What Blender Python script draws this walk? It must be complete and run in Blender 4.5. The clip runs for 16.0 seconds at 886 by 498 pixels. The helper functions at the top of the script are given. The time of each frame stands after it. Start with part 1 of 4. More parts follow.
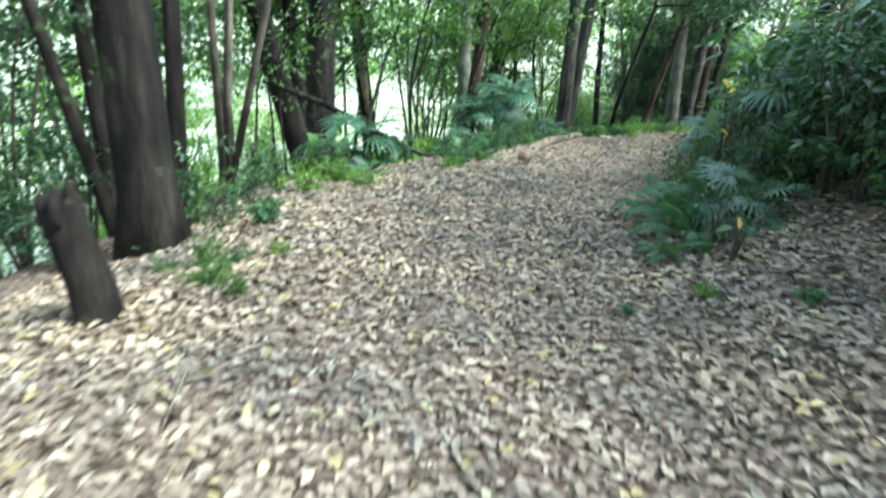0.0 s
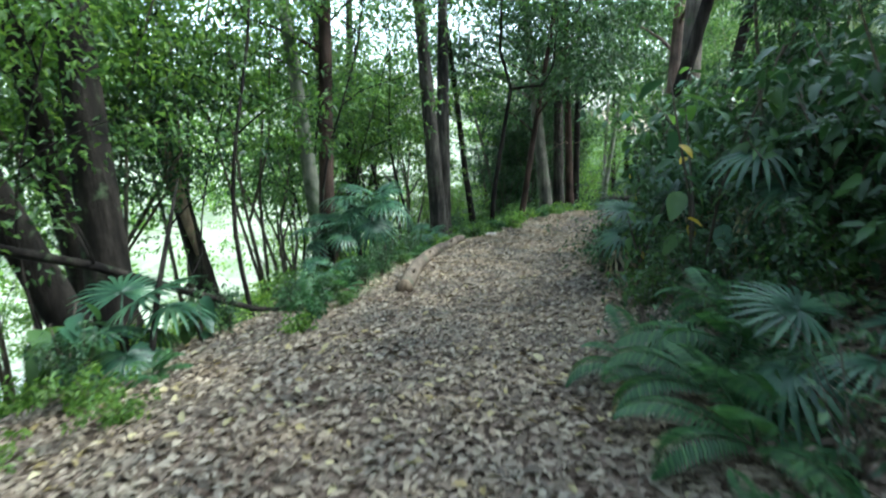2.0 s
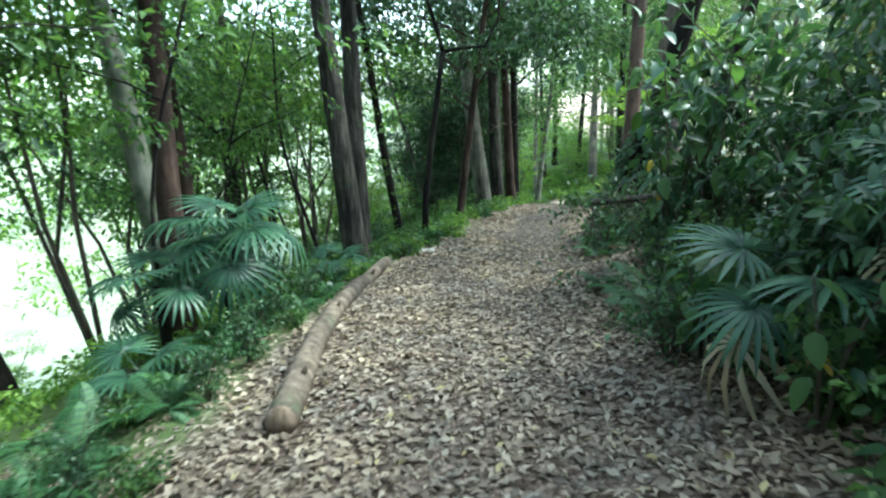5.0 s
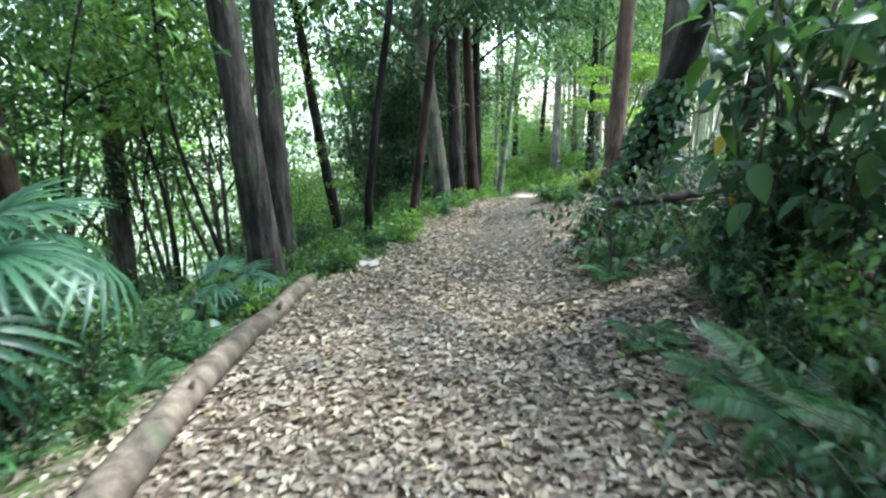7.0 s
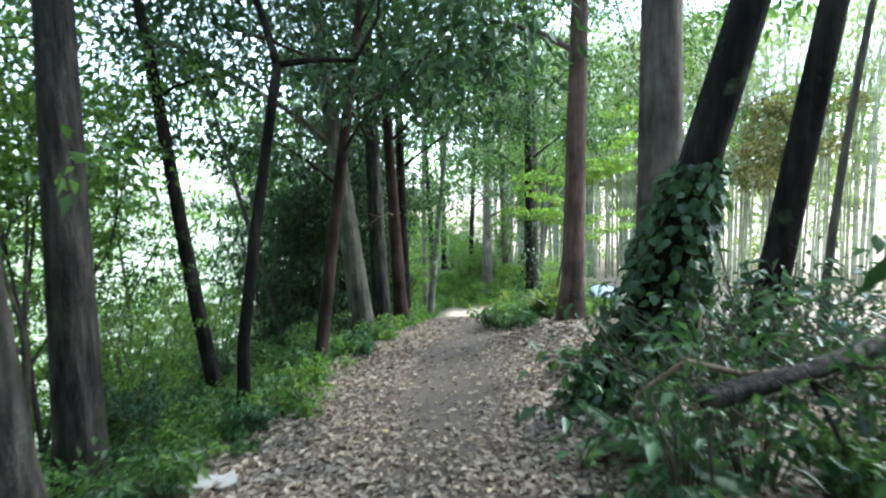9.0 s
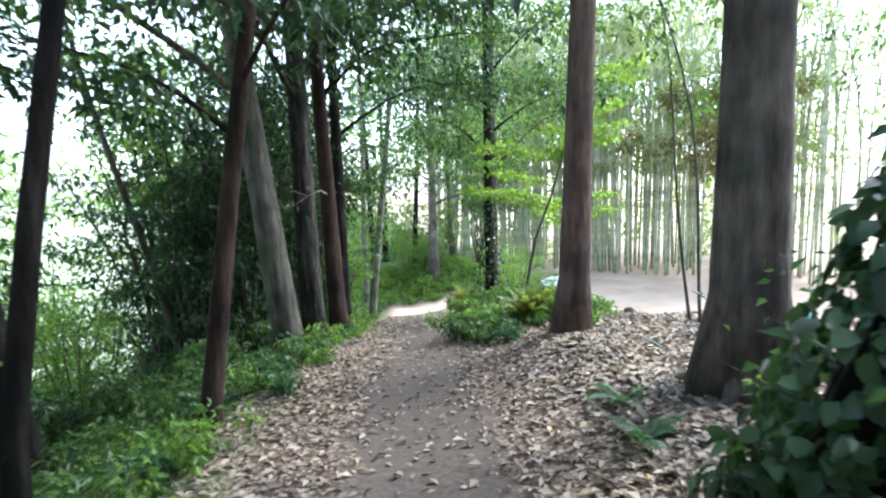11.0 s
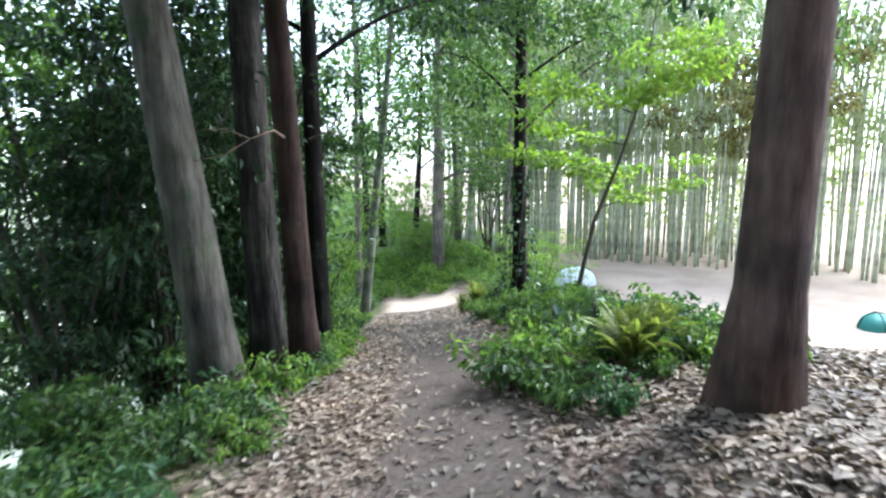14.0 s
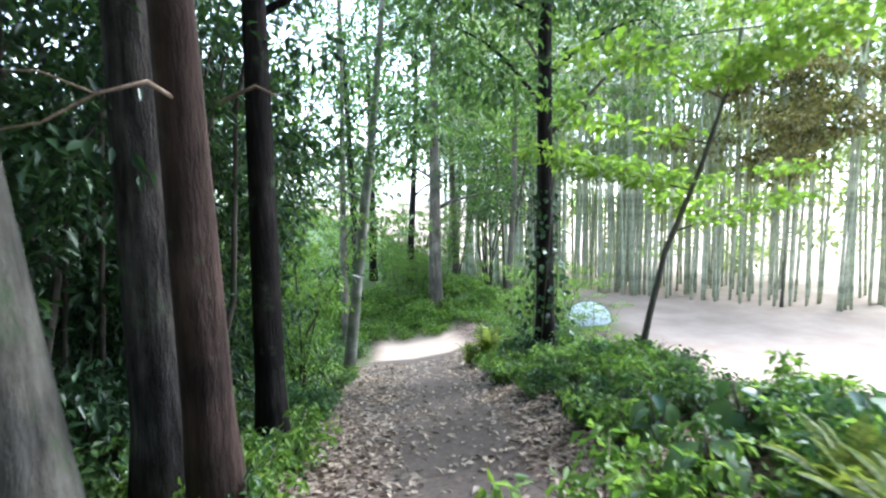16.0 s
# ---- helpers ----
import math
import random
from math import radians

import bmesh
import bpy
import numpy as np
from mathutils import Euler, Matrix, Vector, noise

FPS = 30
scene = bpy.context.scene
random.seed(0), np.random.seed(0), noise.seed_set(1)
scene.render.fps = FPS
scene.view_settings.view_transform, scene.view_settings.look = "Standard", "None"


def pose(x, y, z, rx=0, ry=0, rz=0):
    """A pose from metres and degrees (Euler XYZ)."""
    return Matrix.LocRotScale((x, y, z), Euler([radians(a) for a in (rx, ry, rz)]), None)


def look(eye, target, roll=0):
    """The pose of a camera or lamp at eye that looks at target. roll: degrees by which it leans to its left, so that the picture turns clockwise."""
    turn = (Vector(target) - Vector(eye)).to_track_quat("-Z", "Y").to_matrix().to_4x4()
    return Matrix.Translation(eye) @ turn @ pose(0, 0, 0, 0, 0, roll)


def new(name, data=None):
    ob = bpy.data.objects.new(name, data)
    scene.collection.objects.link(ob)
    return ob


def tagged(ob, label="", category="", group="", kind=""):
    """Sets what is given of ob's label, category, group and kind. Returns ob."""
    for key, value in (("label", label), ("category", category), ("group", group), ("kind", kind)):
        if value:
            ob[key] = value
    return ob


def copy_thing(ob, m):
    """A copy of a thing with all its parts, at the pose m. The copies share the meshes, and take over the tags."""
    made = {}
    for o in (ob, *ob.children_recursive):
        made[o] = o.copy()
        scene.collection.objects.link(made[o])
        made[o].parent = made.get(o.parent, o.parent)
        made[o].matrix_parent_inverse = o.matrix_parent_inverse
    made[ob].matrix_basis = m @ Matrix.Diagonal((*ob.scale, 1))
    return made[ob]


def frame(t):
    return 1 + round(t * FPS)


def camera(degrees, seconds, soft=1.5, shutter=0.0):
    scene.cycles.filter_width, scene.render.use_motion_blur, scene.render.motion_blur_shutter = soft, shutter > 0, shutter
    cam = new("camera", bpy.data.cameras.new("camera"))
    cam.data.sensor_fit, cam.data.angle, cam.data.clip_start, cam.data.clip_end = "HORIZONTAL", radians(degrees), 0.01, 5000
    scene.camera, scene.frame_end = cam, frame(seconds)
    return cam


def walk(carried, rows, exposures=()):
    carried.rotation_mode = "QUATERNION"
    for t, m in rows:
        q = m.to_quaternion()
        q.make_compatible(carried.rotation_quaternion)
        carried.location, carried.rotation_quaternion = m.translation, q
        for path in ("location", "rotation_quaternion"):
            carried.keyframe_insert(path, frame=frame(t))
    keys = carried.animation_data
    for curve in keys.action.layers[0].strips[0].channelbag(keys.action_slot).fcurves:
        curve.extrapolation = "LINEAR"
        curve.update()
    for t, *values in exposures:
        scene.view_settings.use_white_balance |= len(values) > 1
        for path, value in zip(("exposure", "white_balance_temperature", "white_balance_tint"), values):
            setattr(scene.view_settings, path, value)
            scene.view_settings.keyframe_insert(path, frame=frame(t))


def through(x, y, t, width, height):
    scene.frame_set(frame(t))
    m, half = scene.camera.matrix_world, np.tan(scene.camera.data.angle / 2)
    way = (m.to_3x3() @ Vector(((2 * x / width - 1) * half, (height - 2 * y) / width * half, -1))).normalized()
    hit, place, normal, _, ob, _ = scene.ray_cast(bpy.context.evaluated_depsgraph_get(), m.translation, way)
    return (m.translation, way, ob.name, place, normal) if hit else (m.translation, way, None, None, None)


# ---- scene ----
PATH = [
    (0, (1.506, -8.17, 2.531), (0.765, -6.513, 1.692), 4.9),
    (0.5, (1.279, -7.442, 2.442), (0.583, -5.694, 1.763), 2.0),
    (1, (1.08, -6.768, 2.353), (0.496, -4.951, 1.754), -0.6),
    (1.5, (0.848, -6.181, 2.282), (0.365, -4.325, 1.714), -1.3),
    (2, (0.737, -5.568, 2.228), (0.327, -3.674, 1.735), -2.0),
    (2.5, (0.604, -5.036, 2.222), (0.215, -3.119, 1.807), -1.5),
    (3, (0.481, -4.472, 2.183), (0.079, -2.553, 1.786), -1.1),
    (3.5, (0.325, -3.839, 2.104), (-0.06, -1.927, 1.662), -0.6),
    (4, (0.187, -3.271, 2.07), (-0.116, -1.352, 1.596), -1.2),
    (4.5, (0.098, -2.664, 2.013), (-0.106, -0.742, 1.496), -2.2),
    (7, (0.015, 0.262, 1.529), (0.044, 2.174, 0.944), -1.2),
    (7.5, (0.068, 0.924, 1.441), (0.147, 2.844, 0.885), -1.0),
    (8, (0.14, 1.602, 1.382), (0.305, 3.54, 0.916), -0.9),
    (8.5, (0.196, 2.205, 1.369), (0.443, 4.165, 1.058), -0.9),
    (9, (0.211, 2.833, 1.309), (0.509, 4.8, 1.109), -1.5),
    (9.5, (0.275, 3.526, 1.227), (0.62, 5.49, 1.063), -1.7),
    (12, (0.51, 6.547, 0.885), (1.076, 8.437, 0.56), -0.9),
    (12.5, (0.609, 7.1, 0.831), (1.134, 8.997, 0.475), -0.8),
    (13, (0.751, 7.677, 0.774), (1.22, 9.59, 0.427), -0.3),
    (13.5, (0.854, 8.238, 0.672), (1.318, 10.155, 0.339), 0.1),
    (14, (0.969, 8.839, 0.595), (1.49, 10.748, 0.303), -0.3),
    (14.5, (1.094, 9.447, 0.532), (1.66, 11.353, 0.309), -0.9),
    (15, (1.186, 10.013, 0.522), (1.781, 11.911, 0.316), -1.1),
    (15.5, (1.298, 10.604, 0.445), (1.888, 12.506, 0.263), -0.9),
    (16, (1.456, 11.262, 0.355), (2.005, 13.177, 0.175), -0.6),
]
cam = camera(76.9, 16.0, soft=2.2, shutter=0.5)
walk(cam, [(t, look(eye, target, roll)) for t, eye, target, roll in PATH], exposures=[(0, 3.15, 5550, -6), (0.5, 2.95, 5550, -6), (1.5, 2.84, 5550, -5), (2.5, 2.27, 5550, -8), (3.5, 2.4, 5500, -9), (4.5, 2.64, 5500, -11), (7, 3.05, 5500, -4), (8, 3.08, 5450, -3), (9, 2.68, 5450, 1), (9.5, 2.78, 5450, 4), (12, 2.8, 5600, 8), (13, 2.8, 5550, 8), (14.5, 2.7, 5480, 9), (16, 2.76, 5400, 9)])

# ---- light: a bright, thinly overcast sky ----
SUN_EL, SUN_AZ = radians(52), radians(78)
world = bpy.data.worlds.new("sky")
scene.world = world
world.use_nodes = True
wn = world.node_tree.nodes
sky = wn.new("ShaderNodeTexSky")
sky.sky_type, sky.sun_disc = "NISHITA", False
sky.sun_elevation, sky.sun_rotation = SUN_EL, SUN_AZ
sky.air_density, sky.dust_density, sky.ozone_density = 1.0, 1.5, 1.0
wn["Background"].inputs["Strength"].default_value = 0.15
haze = wn.new("ShaderNodeHueSaturation")
haze.inputs["Saturation"].default_value = 0.45
world.node_tree.links.new(sky.outputs[0], haze.inputs["Color"])
world.node_tree.links.new(haze.outputs[0], wn["Background"].inputs[0])
sun = new("sun", bpy.data.lights.new("sun", "SUN"))
sun.data.energy, sun.data.angle, sun.data.color = 1.3, radians(16), (1, 0.95, 0.88)
sun.matrix_world = look((0, 0, 60), Vector((0, 0, 60)) - Vector((math.sin(SUN_AZ) * math.cos(SUN_EL), math.cos(SUN_AZ) * math.cos(SUN_EL), math.sin(SUN_EL))))

rng = np.random.default_rng(7)


# ---- materials ----
def material(name):
    m = bpy.data.materials.new(name)
    m.use_nodes = True
    nt = m.node_tree
    return m, nt.nodes, nt.links, nt.nodes["Principled BSDF"]


def ramp(nodes, stops):
    r = nodes.new("ShaderNodeValToRGB")
    e = r.color_ramp.elements
    while len(e) < len(stops):
        e.new(0.5)
    for el, (p, c) in zip(e, stops):
        el.position, el.color = p, (*c, 1)
    return r


def noise_node(nodes, links, coord, scale, detail=4.0, rough=0.6, stretch=(1, 1, 1)):
    mp = nodes.new("ShaderNodeMapping")
    mp.inputs["Scale"].default_value = stretch
    links.new(coord, mp.inputs[0])
    n = nodes.new("ShaderNodeTexNoise")
    n.inputs["Scale"].default_value, n.inputs["Detail"].default_value, n.inputs["Roughness"].default_value = scale, detail, rough
    links.new(mp.outputs[0], n.inputs["Vector"])
    return n


def mix_colour(nodes, links, fac, a, b, mode="MIX"):
    m = nodes.new("ShaderNodeMix")
    m.data_type, m.blend_type = "RGBA", mode
    for sock, v in ((m.inputs[0], fac), (m.inputs[6], a), (m.inputs[7], b)):
        if isinstance(v, (int, float)):
            sock.default_value = v
        elif isinstance(v, tuple):
            sock.default_value = (*v, 1)
        else:
            links.new(v, sock)
    return m.outputs[2]


def bump(nodes, links, bsdf, height, strength, distance):
    b = nodes.new("ShaderNodeBump")
    b.inputs["Strength"].default_value, b.inputs["Distance"].default_value = strength, distance
    links.new(height, b.inputs["Height"])
    links.new(b.outputs[0], bsdf.inputs["Normal"])


def leaf_material(name, dark, mid, light, through=0.4, rough=0.45):
    """Leaves: colour varies leaf by leaf and in soft patches; light shines through."""
    m, n, l, p = material(name)
    geo, tc = n.new("ShaderNodeNewGeometry"), n.new("ShaderNodeTexCoord")
    r = ramp(n, [(0, dark), (0.5, mid), (1, light)])
    l.new(geo.outputs["Random Per Island"], r.inputs[0])
    patch = noise_node(n, l, tc.outputs["Object"], 1.3, 2)
    pr = ramp(n, [(0.3, (0.55, 0.6, 0.6)), (0.7, (1.25, 1.2, 1.0))])
    l.new(patch.outputs["Fac"], pr.inputs[0])
    col = mix_colour(n, l, 1.0, r.outputs[0], pr.outputs[0], "MULTIPLY")
    l.new(col, p.inputs["Base Color"])
    p.inputs["Roughness"].default_value, p.inputs["Specular IOR Level"].default_value = rough, 0.38
    t = n.new("ShaderNodeBsdfTranslucent")
    warm = mix_colour(n, l, 1.0, col, (1.48, 1.47, 0.85), "MULTIPLY")
    l.new(warm, t.inputs[0])
    mx = n.new("ShaderNodeMixShader")
    mx.inputs[0].default_value = through
    l.new(p.outputs[0], mx.inputs[1])
    l.new(t.outputs[0], mx.inputs[2])
    l.new(mx.outputs[0], n["Material Output"].inputs[0])
    return m


def bark_material(name, dark, mid, light, moss=0.0, furrow=9.0, depth=0.03):
    m, n, l, p = material(name)
    tc = n.new("ShaderNodeTexCoord")
    grain = noise_node(n, l, tc.outputs["Object"], furrow, 6, 0.65, (1, 1, 0.16))
    fine = noise_node(n, l, tc.outputs["Object"], furrow * 6, 3, 0.6, (1, 1, 0.4))
    big = noise_node(n, l, tc.outputs["Object"], 1.6, 3)
    r = ramp(n, [(0.32, dark), (0.52, mid), (0.75, light)])
    l.new(grain.outputs["Fac"], r.inputs[0])
    pr = ramp(n, [(0.35, (0.5, 0.5, 0.52)), (0.65, (1.35, 1.3, 1.25))])
    l.new(big.outputs["Fac"], pr.inputs[0])
    col = mix_colour(n, l, 1.0, r.outputs[0], pr.outputs[0], "MULTIPLY")
    if moss:
        mr = ramp(n, [(0.62 - moss * 0.3, (0, 0, 0)), (0.78 - moss * 0.3, (1, 1, 1))])
        mn = noise_node(n, l, tc.outputs["Object"], 3.5, 5)
        l.new(mn.outputs["Fac"], mr.inputs[0])
        col = mix_colour(n, l, mr.outputs[0], col, (0.07, 0.095, 0.05))
    l.new(col, p.inputs["Base Color"])
    p.inputs["Roughness"].default_value, p.inputs["Specular IOR Level"].default_value = 0.9, 0.12
    add = n.new("ShaderNodeMath")
    add.operation = "MULTIPLY_ADD"
    add.inputs[1].default_value = 0.25
    l.new(fine.outputs["Fac"], add.inputs[0])
    l.new(grain.outputs["Fac"], add.inputs[2])
    bump(n, l, p, add.outputs[0], 1.0, depth)
    return m


def ground_material():
    """Leaf litter, with trodden earth, grass and pale sand by the zones of the ground."""
    m, n, l, p = material("forest_floor")
    tc, at = n.new("ShaderNodeTexCoord"), n.new("ShaderNodeAttribute")
    at.attribute_name = "zone"
    sep = n.new("ShaderNodeSeparateColor")
    l.new(at.outputs["Color"], sep.inputs[0])
    wob = noise_node(n, l, tc.outputs["Object"], 14, 3)
    vec = n.new("ShaderNodeMixRGB")
    vec.blend_type = "ADD"
    vec.inputs[0].default_value = 0.06
    l.new(tc.outputs["Object"], vec.inputs[1])
    l.new(wob.outputs["Color"], vec.inputs[2])
    vor = n.new("ShaderNodeTexVoronoi")
    vor.inputs["Scale"].default_value = 24
    l.new(vec.outputs[0], vor.inputs["Vector"])
    sc = n.new("ShaderNodeSeparateColor")
    l.new(vor.outputs["Color"], sc.inputs[0])
    leaf = ramp(n, [(0, (0.045, 0.03, 0.022)), (0.35, (0.12, 0.088, 0.069)), (0.7, (0.21, 0.158, 0.128)), (1, (0.33, 0.27, 0.22))])
    l.new(sc.outputs[0], leaf.inputs[0])
    edge = ramp(n, [(0.25, (1, 1, 1)), (0.75, (0.35, 0.33, 0.3))])
    l.new(vor.outputs["Distance"], edge.inputs[0])
    litter = mix_colour(n, l, 1.0, leaf.outputs[0], edge.outputs[0], "MULTIPLY")
    en = noise_node(n, l, tc.outputs["Object"], 22, 6, 0.7)
    eb = noise_node(n, l, tc.outputs["Object"], 1.1, 4)
    earth = ramp(n, [(0.3, (0.05, 0.04, 0.033)), (0.7, (0.12, 0.099, 0.083))])
    l.new(en.outputs["Fac"], earth.inputs[0])
    mask = n.new("ShaderNodeMath")
    mask.operation = "MULTIPLY_ADD"
    mask.inputs[1].default_value = 0.9
    l.new(eb.outputs["Fac"], mask.inputs[0])
    l.new(sep.outputs[0], mask.inputs[2])
    mr = ramp(n, [(0.8, (0, 0, 0)), (1.15, (1, 1, 1))])
    mr.color_ramp.elements[1].position = 1.0
    l.new(mask.outputs[0], mr.inputs[0])
    c = mix_colour(n, l, mr.outputs[0], litter, earth.outputs[0])
    grass = ramp(n, [(0.3, (0.035, 0.06, 0.02)), (0.7, (0.1, 0.16, 0.045))])
    l.new(en.outputs["Fac"], grass.inputs[0])
    c = mix_colour(n, l, sep.outputs[1], c, grass.outputs[0])
    sn = noise_node(n, l, tc.outputs["Object"], 0.5, 6, 0.65)
    sand = ramp(n, [(0.3, (0.34, 0.262, 0.2)), (0.7, (0.48, 0.385, 0.305))])
    l.new(sn.outputs["Fac"], sand.inputs[0])
    c = mix_colour(n, l, sep.outputs[2], c, sand.outputs[0])
    # field below the slope: paleness puts its sunlit glare into the colour
    dry = ramp(n, [(0.35, (0.25, 0.3, 0.18)), (0.65, (0.46, 0.45, 0.37))])
    l.new(sn.outputs["Fac"], dry.inputs[0])
    c = mix_colour(n, l, at.outputs["Alpha"], c, dry.outputs[0])
    l.new(c, p.inputs["Base Color"])
    p.inputs["Roughness"].default_value, p.inputs["Specular IOR Level"].default_value = 0.95, 0.12
    bump(n, l, p, sc.outputs[1], 0.6, 0.02)
    return m


M_GROUND = ground_material()
M_LITTER = leaf_material("dry_leaf", (0.08, 0.058, 0.046), (0.205, 0.157, 0.13), (0.36, 0.3, 0.255), 0.08, 0.6)
M_LEAF_DEEP = leaf_material("leaf_deep_green", (0.018, 0.041, 0.021), (0.039, 0.084, 0.038), (0.08, 0.15, 0.063), 0.33, 0.34)
M_LEAF_MID = leaf_material("leaf_mid_green", (0.032, 0.072, 0.026), (0.066, 0.13, 0.042), (0.13, 0.22, 0.068), 0.45)
M_LEAF_FRESH = leaf_material("leaf_fresh_green", (0.07, 0.145, 0.03), (0.13, 0.235, 0.05), (0.22, 0.33, 0.085), 0.52)
M_LEAF_LIME = leaf_material("leaf_lime", (0.11, 0.2, 0.03), (0.17, 0.29, 0.05), (0.26, 0.38, 0.08), 0.5)
M_LEAF_OLIVE = leaf_material("leaf_olive_brown", (0.08, 0.085, 0.03), (0.16, 0.15, 0.06), (0.26, 0.23, 0.1), 0.45)
M_LEAF_BAMBOO = leaf_material("leaf_bamboo", (0.17, 0.24, 0.12), (0.28, 0.35, 0.19), (0.4, 0.45, 0.28), 0.5)
M_PALM = leaf_material("palm_blade", (0.02, 0.055, 0.036), (0.038, 0.092, 0.056), (0.075, 0.145, 0.088), 0.25, 0.36)
M_FERN = leaf_material("fern_blade", (0.03, 0.08, 0.035), (0.055, 0.13, 0.055), (0.09, 0.18, 0.07), 0.35)
M_FERN_YELLOW = leaf_material("fern_yellowing", (0.09, 0.15, 0.035), (0.17, 0.23, 0.055), (0.28, 0.29, 0.09), 0.5)
M_DEAD = leaf_material("dead_palm_blade", (0.2, 0.15, 0.1), (0.34, 0.28, 0.2), (0.45, 0.39, 0.3), 0.15, 0.6)
M_YELLOW = leaf_material("yellow_leaf", (0.5, 0.33, 0.04), (0.6, 0.42, 0.06), (0.65, 0.5, 0.1), 0.4)
M_LITTER_YELLOW = leaf_material("yellowing_dry_leaf", (0.24, 0.18, 0.08), (0.34, 0.28, 0.155), (0.46, 0.41, 0.28), 0.15, 0.55)
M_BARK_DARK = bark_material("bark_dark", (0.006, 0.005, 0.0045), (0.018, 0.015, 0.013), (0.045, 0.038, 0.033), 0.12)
M_BARK_GREY = bark_material("bark_grey", (0.055, 0.05, 0.041), (0.125, 0.117, 0.096), (0.2, 0.188, 0.158), 0.25, 12)
M_BARK_FURROW = bark_material("bark_furrowed", (0.012, 0.0105, 0.009), (0.05, 0.045, 0.039), (0.125, 0.113, 0.1), 0.1, 13, 0.06)
M_BARK_RED = bark_material("bark_red_brown", (0.018, 0.012, 0.0095), (0.047, 0.031, 0.025), (0.09, 0.062, 0.05), 0.05, 8)
M_BARK_SMOOTH = bark_material("bark_smooth_brown", (0.07, 0.048, 0.04), (0.13, 0.094, 0.08), (0.19, 0.145, 0.125), 0.0, 10, 0.025)
M_BARK_PALE = bark_material("bark_pale_mossy", (0.09, 0.095, 0.075), (0.17, 0.175, 0.14), (0.26, 0.26, 0.22), 0.45, 6, 0.015)
M_BARK_ROOTED = bark_material("bark_grey_brown", (0.065, 0.054, 0.046), (0.125, 0.107, 0.093), (0.19, 0.167, 0.146), 0.1, 11, 0.03)
M_WOOD_CUT = bark_material("cut_wood", (0.14, 0.1, 0.07), (0.24, 0.18, 0.13), (0.33, 0.26, 0.2), 0.0, 20, 0.01)
M_LOG = bark_material("log_bark", (0.06, 0.048, 0.038), (0.135, 0.108, 0.085), (0.23, 0.19, 0.155), 0.12, 10, 0.02)
M_TWIG = bark_material("twig_bark", (0.05, 0.04, 0.03), (0.1, 0.085, 0.07), (0.17, 0.15, 0.125), 0.1, 12, 0.01)
M_CULM = bark_material("bamboo_culm", (0.34, 0.39, 0.25), (0.46, 0.5, 0.36), (0.6, 0.62, 0.5), 0.0, 2, 0.003)


# ---- mesh helpers ----
def np_mesh(name, verts, faces, mat, smooth=False):
    """A mesh from arrays; faces: rows of three or of four indices."""
    me = bpy.data.meshes.new(name)
    v, f = np.asarray(verts, np.float32), np.asarray(faces, np.int32)
    me.vertices.add(len(v))
    me.vertices.foreach_set("co", v.ravel())
    me.loops.add(f.size)
    me.loops.foreach_set("vertex_index", f.ravel())
    me.polygons.add(len(f))
    me.polygons.foreach_set("loop_start", np.arange(0, f.size, f.shape[1], dtype=np.int32))
    if smooth:
        me.polygons.foreach_set("use_smooth", np.ones(len(f), bool))
    me.update(calc_edges=True)
    me.materials.append(mat)
    return me


def merge(pieces):
    """Joins (verts, faces) pieces."""
    vs, fs, k = [], [], 0
    for v, f in pieces:
        vs.append(v)
        fs.append(np.asarray(f) + k)
        k += len(v)
    return np.concatenate(vs), np.concatenate(fs)


def unit(a):
    return a / np.maximum(np.linalg.norm(a, axis=-1, keepdims=True), 1e-9)


def leaves(pos, way, normal, length, width, curl=0.25, fold=0.18, fine=False):
    """Leaf blades at pos along way. Plain: two triangles folded at the midrib; fine: six corners, curled towards the tip."""
    way = unit(way)
    side = unit(np.cross(way, normal))
    up = np.cross(side, way)
    le, wi = length[:, None], width[:, None]
    k = len(pos)
    if not fine:
        rib = pos + way * le * 0.45
        v = np.stack([pos, rib + side * wi / 2 + up * wi * fold, pos + way * le - up * le * curl, rib - side * wi / 2 + up * wi * fold], 1)
        f = np.array([[0, 2, 1], [0, 3, 2]])
        return v.reshape(-1, 3), (np.arange(k)[:, None, None] * 4 + f).reshape(-1, 3)
    a, b = pos + way * le * 0.3, pos + way * le * 0.68 - up * le * curl * 0.4
    tip = pos + way * le - up * le * curl
    v = np.stack([pos, a + side * wi * 0.46 + up * wi * fold, a - side * wi * 0.46 + up * wi * fold, b + side * wi * 0.4 + up * wi * fold * 0.7, b - side * wi * 0.4 + up * wi * fold * 0.7, tip, a, b], 1)
    f = np.array([[0, 6, 1], [0, 2, 6], [1, 6, 7], [1, 7, 3], [2, 7, 6], [2, 4, 7], [3, 7, 5], [4, 5, 7]])
    return v.reshape(-1, 3), (np.arange(k)[:, None, None] * 8 + f).reshape(-1, 3)


def sprays(r, centres, size, per, length, width, droop=0.35, flat=0.45, fine=False):
    """Leaf sprays round the centres: flattened, drooping clumps with gaps between them."""
    c = np.repeat(centres, per, axis=0)
    s = np.repeat(np.broadcast_to(size, (len(centres),)), per)[:, None]
    off = r.normal(size=(len(c), 3))
    off = unit(off) * r.random((len(c), 1)) ** 0.45 * np.array([1, 1, flat])
    pos = c + off * s
    way = off + r.normal(size=off.shape) * 0.55 - np.array([0, 0, droop])
    normal = np.array([0, 0, 1.0]) + r.normal(size=off.shape) * 0.5
    k = len(pos)
    le = length * r.uniform(0.65, 1.25, k)
    return leaves(pos, way, normal, le, width / length * le * r.uniform(0.8, 1.2, k), fine=fine)


